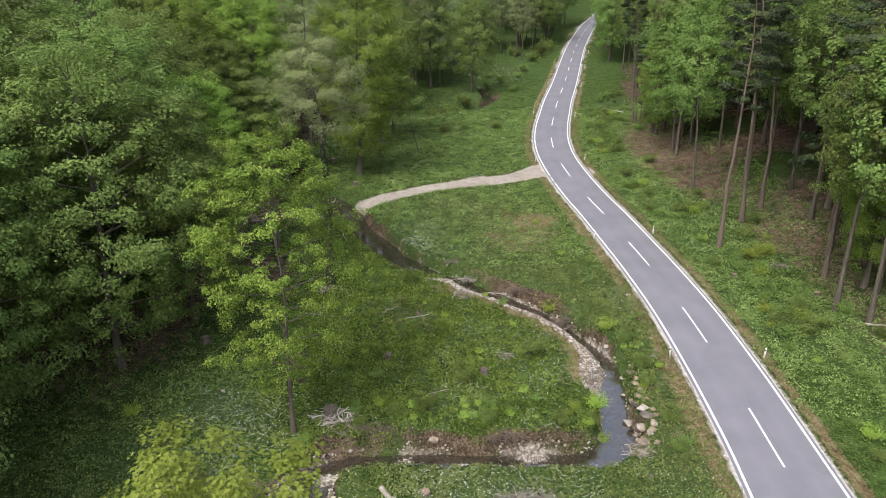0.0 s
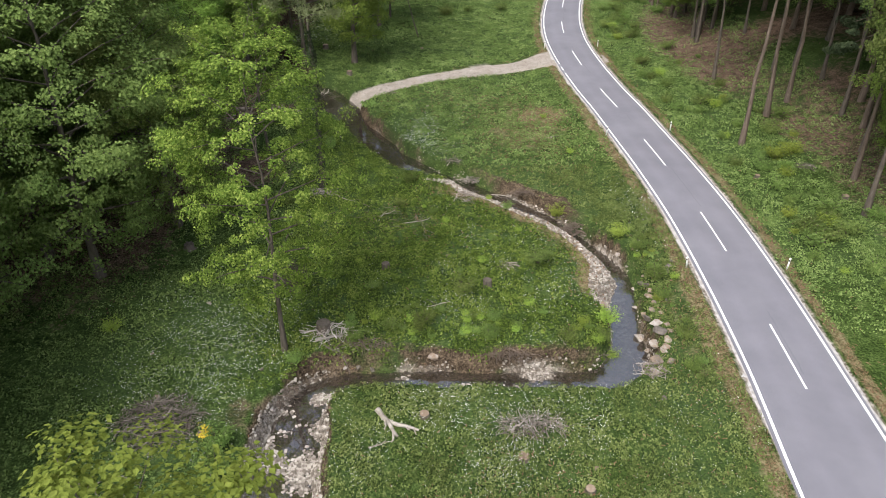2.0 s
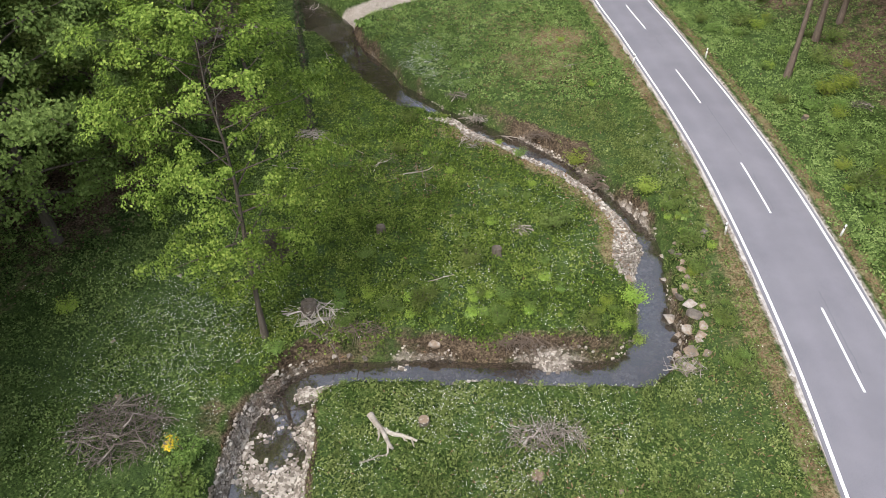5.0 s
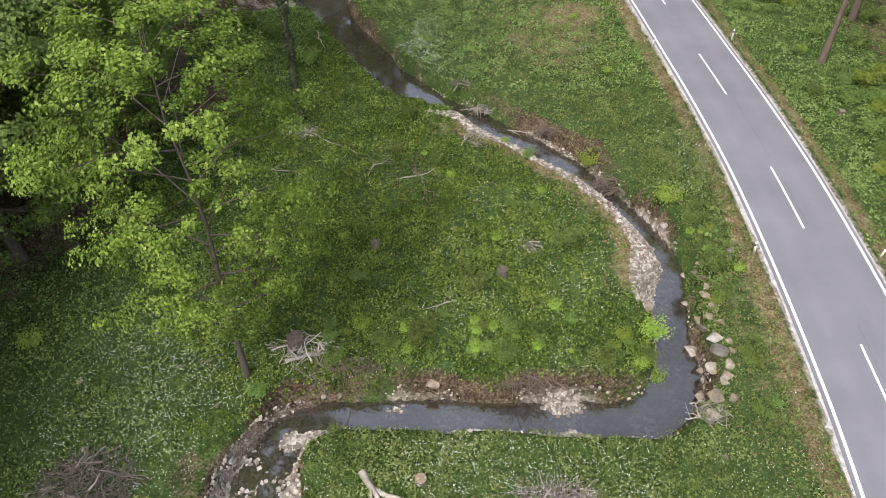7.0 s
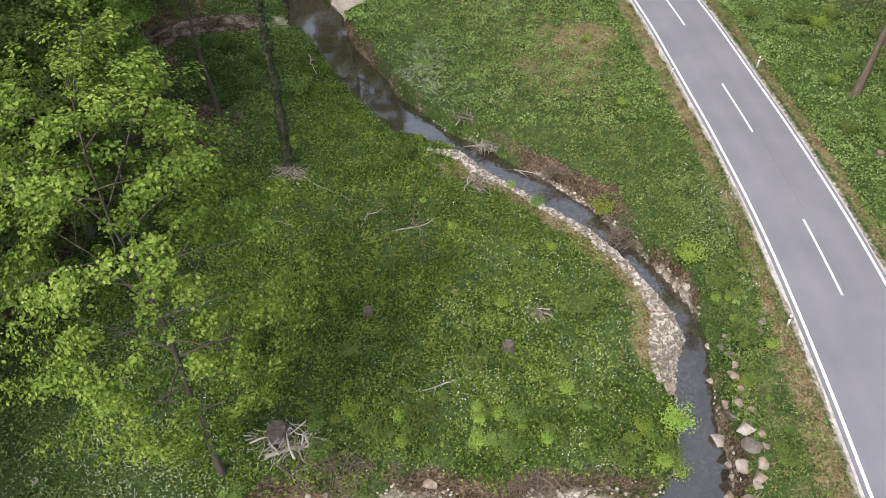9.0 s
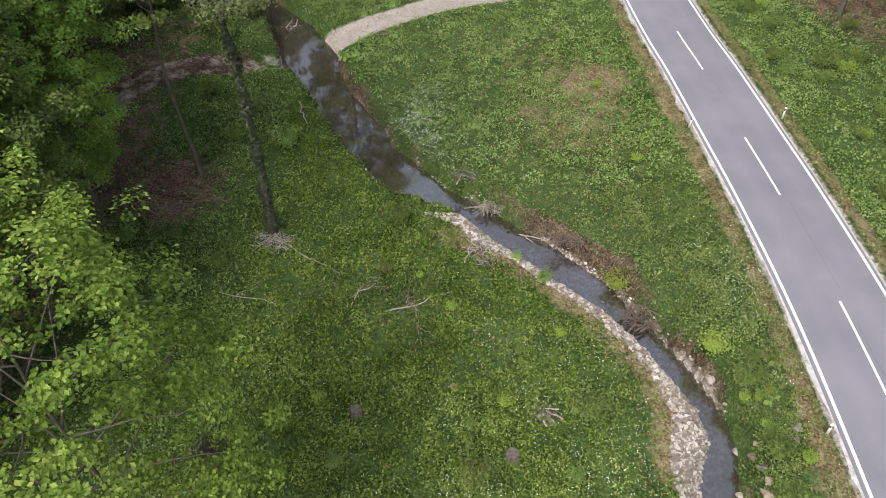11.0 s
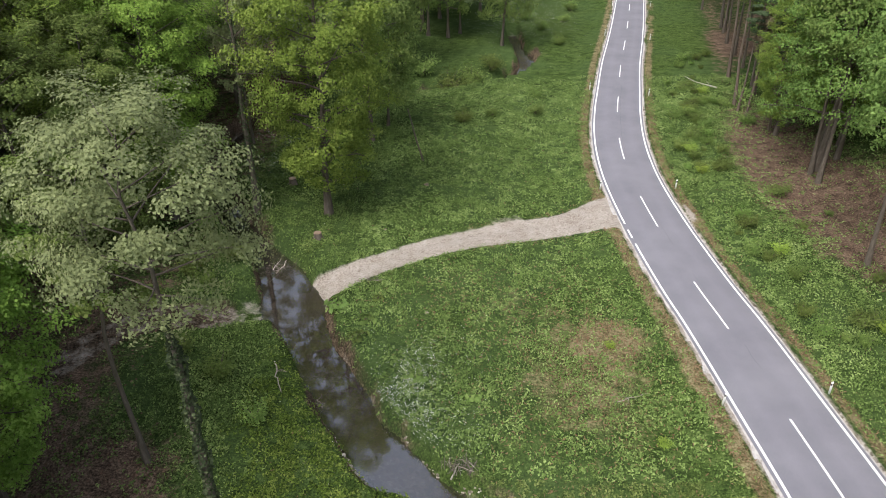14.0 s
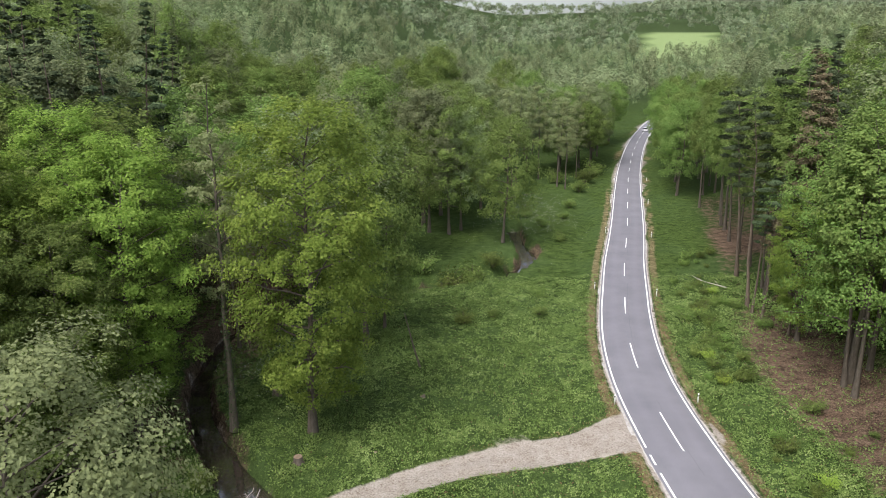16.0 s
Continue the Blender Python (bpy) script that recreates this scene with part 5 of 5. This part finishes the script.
def log(name, p0, p1, r, mat, label, forks=2, seed=0):
    """A fallen limb lying on the ground, from place to place, with side branches."""
    rng = np.random.RandomState(seed)
    top = thing(name)
    z0, z1 = height(*p0) + r, height(*p1) + r * 0.8
    main = stick_path(rng, (*p0, z0), (*p1, z1), 0.03, 8)
    for m_ in main[1:-1]:
        m_[2] = max(m_[2], height(m_[0], m_[1]) + r * 0.7)
    v, f = tubes([(main, r * np.linspace(1, 0.45, 8))], 8)
    child("stem", mesh_np("stem", v, f, mat, True), top)
    for i in range(forks):
        k = rng.randint(2, 7)
        d = main[-1] - main[0]
        a = np.arctan2(d[1], d[0]) + rng.choice([-1, 1]) * rng.uniform(0.4, 1.0)
        ln = np.linalg.norm(d) * rng.uniform(0.2, 0.45)
        e = main[k] + ln * np.array([np.cos(a), np.sin(a), rng.uniform(0.0, 0.35)])
        v, f = tubes([(stick_path(rng, main[k], e), r * np.linspace(0.5, 0.12, 6))], 6)
        child("branch", mesh_np("branch", v, f, mat, True), top)
    return tagged(top, label, "log")


def brush_pile(x, y, w, d, h, n, seed, mat=None, label="heap of grey cut branches", big=24, thin=1.0):
    rng = np.random.RandomState(seed)
    top = thing("brush_pile")
    g = height(x, y)
    fine = []
    mat = mat or DEADWOOD
    for i in range(n):
        a = rng.uniform(0, np.pi)
        r = 0.95 * np.sqrt(rng.uniform(0, 1))
        t = rng.uniform(0, 6.28)
        c = np.array([x + w * 0.5 * r * np.cos(t), y + d * 0.5 * r * np.sin(t), g + 0.08 + h * (1 - r * r) * rng.uniform(0.1, 1.0)])
        ln = rng.uniform(0.25, 0.6) * min(w, 3.2)
        e = np.array([np.cos(a), np.sin(a), rng.normal(0, 0.12)]) * ln * 0.5
        rad = thin * (rng.uniform(0.010, 0.024) if i >= big else rng.uniform(0.03, 0.065))
        item = (stick_path(rng, c - e, c + e, 0.05, 5), rad * np.linspace(1, 0.5, 5))
        if i < big:
            v, f = tubes([item], 6)
            child("branch", mesh_np("branch", v, f, mat, True), top)
        else:
            fine.append(item)
    v, f = tubes(fine, 4)
    tw = child("brushwood", mesh_np("brushwood", v, f, mat, True), top)
    tagged(tw, kind="stuff")
    return tagged(top, label, "brushwood")


def stump(x, y, r, h, seed, label="cut tree stump in the grass", rough=False):
    rng = np.random.RandomState(seed)
    top = thing("tree_stump", Matrix.Translation((x, y, height(x, y) - 0.05)))
    a = np.linspace(0, 2 * np.pi, 14, endpoint=False)
    flare = 1 + 0.5 * np.clip(np.cos(a * 4 + rng.uniform(0, 6)), 0, 1)
    rings = [(0, r * 1.15 * flare), (h * 0.3, r * (1 + 0.15 * (flare - 1))), (h, r * 0.95 * np.ones(14))]
    v = np.concatenate([np.column_stack([rr * np.cos(a), rr * np.sin(a), np.full(14, z) + (rng.uniform(-0.1, 0.12, 14) * h if rough and z == h else 0)]) for z, rr in rings])
    f = [(k * 14 + j, k * 14 + (j + 1) % 14, (k + 1) * 14 + (j + 1) % 14, (k + 1) * 14 + j) for k in range(2) for j in range(14)]
    child("bark", mesh_np("bark", v, f, BARK, True), top)
    cap = np.concatenate([v[28:] * [0.97, 0.97, 1] + [0, 0, -0.003], [[0, 0, h * 1.02]]])
    child("cut_face", mesh_np("cut_face", cap, [(j, (j + 1) % 14, 14) for j in range(14)], BARK if rough else CUTWOOD), top, "pale sawn face")
    return tagged(top, label, "stump")


for i, (x, y, r, h) in enumerate(((3.3, 46, 0.34, 0.55), (-4.5, 48.2, 0.32, 0.5), (-8.2, 40.6, 0.5, 0.8), (-1.1, 32.9, 0.3, 0.3), (-20.5, 50.5, 0.4, 0.5), (-17.2, 103.3, 0.4, 0.7), (-12.5, 92.6, 0.38, 0.6), (7.8, 27.6, 0.28, 0.3), (35.5, 57.5, 0.3, 0.4), (4.5, 29.8, 0.35, 0.25), (29.5, 62, 0.25, 0.35))):
    stump(x, y, r, h, i, "weathered grey broken stump in the grass" if i in (0, 1, 2, 4) else "cut tree stump in the grass", i in (0, 1, 2, 4))
brush_pile(-16.5, 32.0, 5.0, 4.2, 1.0, 420, 101, label="large heap of cut branches in the meadow")
brush_pile(5.2, 32.0, 4.2, 1.6, 0.45, 170, 102, label="long heap of thin twigs in the grass", big=4)
brush_pile(-15.6, 89.6, 3.4, 2.4, 0.7, 120, 103, label="driftwood jam of bleached branches at the pool", big=24, mat=BLEACHED)
brush_pile(11.7, 55.6, 3.0, 1.8, 0.8, 120, 104, label="washed-out roots and branches on the bank", big=24, mat=BARK_RED, thin=1.2)
brush_pile(-9.9, 35.6, 1.6, 2.6, 0.6, 90, 115, label="dark roots hanging from the undercut bank", big=10, mat=BARK_RED)
brush_pile(-5.6, 39.2, 4.6, 0.9, 0.35, 90, 116, label="dry brown twigs along the bank's edge", big=4, mat=BARK_RED)
brush_pile(4.3, 38.5, 3.6, 0.9, 0.35, 90, 117, label="driftwood along the foot of the bank", big=5, mat=BARK_RED)
brush_pile(7.9, 61.2, 3.6, 1.0, 0.35, 80, 118, label="dry roots along the cut bank", big=6, mat=BARK_RED)
brush_pile(3.2, 64.6, 3.2, 0.9, 0.35, 70, 119, label="dead branches along the cut bank", big=6)
brush_pile(13.2, 36.6, 2.2, 1.5, 0.45, 40, 105, label="driftwood caught on the blocks", big=10)
brush_pile(-7.6, 40.2, 3.2, 2.0, 0.6, 60, 106, label="fallen bleached branches beside the maple", big=14, mat=BLEACHED)
brush_pile(-4.2, 56.0, 7.5, 4.2, 0.18, 75, 107, label="loose thin dead branches lying in the grass", big=6, thin=0.55)
brush_pile(2.0, 59.6, 2.4, 2.2, 0.35, 45, 108, label="dry sticks piled by the stream", big=5)
brush_pile(5.1, 48.3, 1.6, 1.0, 0.3, 40, 109, label="small heap of grey sticks", big=6)
brush_pile(-11.2, 60.2, 2.6, 1.8, 0.3, 80, 110, label="brown twigs at the foot of the willow", big=2)
brush_pile(-8.9, 73.0, 1.2, 2.6, 0.35, 50, 111, label="driftwood on the pool's edge", big=6)
brush_pile(0.8, 66.8, 2.2, 0.9, 0.3, 45, 112, label="sticks caught under the bank", big=5)
brush_pile(34.6, 63.5, 1.6, 1.2, 0.5, 50, 113, label="small brush heap on the slope", big=4)
brush_pile(-6.5, 89.2 - 3.2, 1.4, 0.5, 0.2, 20, 114, label="grey sticks beside the dirt track", big=4)
for i, (p0, p1, r) in enumerate((((-3.9, 33.2), (-2.6, 31.2), 0.19), ((-3.4, 32.4), (-1.4, 31.7), 0.15), ((-8.6, 39.4), (-5.8, 40.4), 0.12), ((-8.0, 39.0), (-6.2, 37.9), 0.07), ((-7.2, 38.6), (-4.8, 39.9), 0.05), ((-11.2, 60.4), (-6.6, 57.6), 0.06), ((-20.5, 28.2), (-15.4, 26.6), 0.075), ((-19.5, 27.5), (-16.8, 28.4), 0.07),
                                 ((-3.6, 54.8), (0.2, 56.4), 0.05), ((-2.0, 55.5), (-1.4, 52.4), 0.045), ((-21.5, 63.2), (-19.0, 62.2), 0.08), ((-12.2, 75.5), (-11.0, 72.5), 0.06), ((-13.5, 56), (-9.8, 55.2), 0.04), ((-4.2, 30.5), (-2.8, 31.0), 0.05), ((0.5, 44.0), (-1.4, 43.2), 0.05), ((37.0, 52.0), (41.5, 49.5), 0.09),
                                 ((2.8, 63.2), (6.6, 61.8), 0.06), ((7.8, 40.0), (8.2, 38.9), 0.04), ((12.6, 36.4), (14.5, 38.0), 0.06), ((35.5, 134), (32.8, 137.5), 0.1), ((13.0, 73.2), (10.6, 72.4), 0.04))):
    log("fallen_branch", p0, p1, r, BLEACHED if r > 0.085 else DEADWOOD, "bleached fallen branch lying on the ground", 2 if r > 0.05 else 3, 200 + i)
# bare dead pole
dead = thing("dead_tree", Matrix.Translation((-4.0, 109.8, height(-4, 109.8) - 0.1)))
v, f = tubes([(stick_path(np.random.RandomState(5), (0, 0, 0), (-1.6, 0.4, 6.0), 0.01), np.linspace(0.12, 0.05, 6)), ], 7)
child("trunk", mesh_np("trunk", v, f, BARK, True), dead)
tagged(dead, "leaning dead stem without branches", "tree")


# ---- roadside posts ----
WHITE, BLACK = flat_material("white_plastic", (0.78, 0.78, 0.76), 0.45, var=0.12), flat_material("black_band", (0.02, 0.02, 0.022), 0.5)
GLASS = flat_material("reflector", (0.65, 0.62, 0.55), 0.15)


def box(bm, x0, x1, y0, y1, z0, z1, bevel=0.0):
    made = bmesh.ops.create_cube(bm, size=1)["verts"]
    for p in made:
        p.co = Vector((x0 if p.co.x < 0 else x1, y0 if p.co.y < 0 else y1, z0 if p.co.z < 0 else z1))
    if bevel:
        bmesh.ops.bevel(bm, geom=list({e for p in made for e in p.link_edges}), offset=bevel, segments=2, affect="EDGES")


def delineator():
    top = thing("delineator_post")
    bm = bmesh.new()
    box(bm, -0.06, 0.06, -0.05, 0.05, -0.1, 1.0, 0.02)
    for p in bm.verts:
        if p.co.z > 0.9:
            p.co.z += 0.35 * p.co.x
    part("post", bm, WHITE, top)
    bm = bmesh.new()
    box(bm, -0.064, 0.064, -0.054, 0.054, 0.70, 0.90, 0.02)
    for p in bm.verts:
        p.co.z += 0.35 * p.co.x
    part("band", bm, BLACK, top, "slanted black band")
    bm = bmesh.new()
    box(bm, -0.02, 0.02, -0.062, -0.055, 0.72, 0.88, 0.003)
    part("reflector", bm, GLASS, top, "small pale reflector")
    return tagged(top, "white plastic roadside post with a black band", "roadside post", "posts along the road")


proto = None
for i, (x, y, tilt) in enumerate(((18.5, 47.2, -7), (26.1, 47.1, 2), (17.2, 71.7, 4), (24.3, 72.9, -2), (14.3, 101.8, 1), (22.0, 102.5, 0), (17.8, 133.2, 0), (25.5, 131.1, 1), (24.8, 163.3, 0), (32.2, 160.9, 0), (30.4, 188, 0), (38.2, 188, 0), (36.4, 215, 0), (44.4, 215, 1), (17.8, 22, 0), (25.5, 21.5, 0))):
    m = Matrix.Translation((x, y, height(x, y))) @ pose(0, 0, 0, 0, tilt, 0)
    if proto is None:
        proto = delineator()
        proto.matrix_world = m
    else:
        copy_thing(proto, m)


# ---- vehicles ----
def wheel(parent, x, y, r, w):
    bm = bmesh.new()
    bmesh.ops.create_cone(bm, cap_ends=True, segments=20, radius1=r, radius2=r, depth=w, matrix=pose(x, y, r, 0, 90, 0))
    bmesh.ops.bevel(bm, geom=bm.edges[:], offset=0.03, segments=1, affect="EDGES")
    tyre = part("wheel", bm, BLACK, parent, "black rubber tyre")
    bm = bmesh.new()
    bmesh.ops.create_cone(bm, cap_ends=True, segments=16, radius1=r * 0.55, radius2=r * 0.5, depth=w + 0.03, matrix=pose(x, y, r, 0, 90, 0))
    part("rim", bm, GLASS, tyre, "pale metal rim")


def shaped(rows, half):
    """A car-like body: rows of (y, z low, z high, width factor) joined into a shell."""
    bm = bmesh.new()
    rings = []
    for y, z0, z1, k in rows:
        w = half * k
        rings.append([bm.verts.new((sx * w * g, y, z)) for sx, z, g in ((-1, z0, 1), (-1, z0 * 0.4 + z1 * 0.6, 1.03), (-1, z1, 0.86), (1, z1, 0.86), (1, z0 * 0.4 + z1 * 0.6, 1.03), (1, z0, 1))])
    for a, b in zip(rings, rings[1:]):
        for i in range(6):
            bm.faces.new((a[i], a[(i + 1) % 6], b[(i + 1) % 6], b[i]))
    bm.faces.new(rings[0][::-1]), bm.faces.new(rings[-1])
    bmesh.ops.recalc_face_normals(bm, faces=bm.faces[:])
    return bm


DARKGLASS = flat_material("tinted_glass", (0.015, 0.018, 0.02), 0.06)
tractor = thing("tractor", Matrix.Translation((4.6, 212.6, height(4.6, 212.6))) @ pose(0, 0, 0, 0, 0, 70))
GREEN_PAINT = flat_material("green_paint", (0.03, 0.12, 0.04), 0.4)
part("hood", shaped([(0.4, 0.8, 1.5, 1), (1.2, 0.8, 1.5, 0.95), (2.3, 0.85, 1.35, 0.85)], 0.4), GREEN_PAINT, tractor)
cab = part("cab", shaped([(-1.1, 0.9, 2.5, 0.9), (-0.3, 0.8, 2.6, 1), (0.4, 0.8, 2.5, 0.95)], 0.75), DARKGLASS, tractor, "dark glazed cab")
bm = bmesh.new()
box(bm, -0.8, 0.8, -1.2, 0.5, 2.55, 2.68, 0.04)
part("roof", bm, GREEN_PAINT, cab)
for sx in (-0.85, 0.85):
    wheel(tractor, sx, -0.6, 0.8, 0.45)
    wheel(tractor, sx, 1.7, 0.5, 0.35)
tagged(tractor, "green tractor parked among the trees", "tractor")
bm = bmesh.new()
box(bm, -0.6, 0.6, -0.7, 0.7, 0.3, 1.1, 0.08)
trailer = thing("wood_splitter", Matrix.Translation((1.4, 213.5, height(1.4, 213.5))))
part("body", bm, flat_material("orange_paint", (0.45, 0.12, 0.03), 0.5), trailer)
wheel(trailer, -0.7, 0, 0.32, 0.2)
wheel(trailer, 0.7, 0, 0.32, 0.2)
tagged(trailer, "small orange forestry machine beside the tractor", "machine")

car = thing("car", Matrix.Translation((69.6, 322.5, -0.02)) @ pose(0, 0, 0, 0, 0, 162))
WHITE_PAINT = flat_material("white_car_paint", (0.7, 0.7, 0.7), 0.3, var=0.05)
part("body", shaped([(-2.1, 0.4, 0.8, 0.85), (-1.9, 0.3, 0.95, 1), (0.9, 0.3, 0.98, 1), (1.9, 0.3, 0.8, 0.95), (2.1, 0.4, 0.65, 0.8)], 0.88), WHITE_PAINT, car)
roof = part("cabin", shaped([(-1.9, 0.9, 1.0, 0.9), (-1.3, 0.9, 1.45, 0.86), (0.2, 0.9, 1.45, 0.86), (1.1, 0.9, 0.98, 0.9)], 0.82), DARKGLASS, car, "dark windows")
bm = bmesh.new()
box(bm, -0.62, 0.62, -1.25, 0.15, 1.445, 1.49, 0.02)
part("roof", bm, WHITE_PAINT, roof, "white roof panel")
RED = flat_material("red_trim", (0.5, 0.02, 0.015), 0.4)
for sx in (-0.62, 0.62):
    bm = bmesh.new()
    box(bm, sx - 0.18, sx + 0.18, 2.02, 2.09, 0.55, 0.70, 0.02)
    part("headlight", bm, GLASS, car, "pale headlight")
    bm = bmesh.new()
    box(bm, sx - 0.16, sx + 0.16, -2.10, -2.03, 0.62, 0.80, 0.02)
    part("tail_light", bm, RED, car, "red tail light")
for sx in (-0.8, 0.8):
    wheel(car, sx, -1.3, 0.32, 0.2)
    wheel(car, sx, 1.3, 0.32, 0.2)
tagged(car, "small white car on the far road", "car")
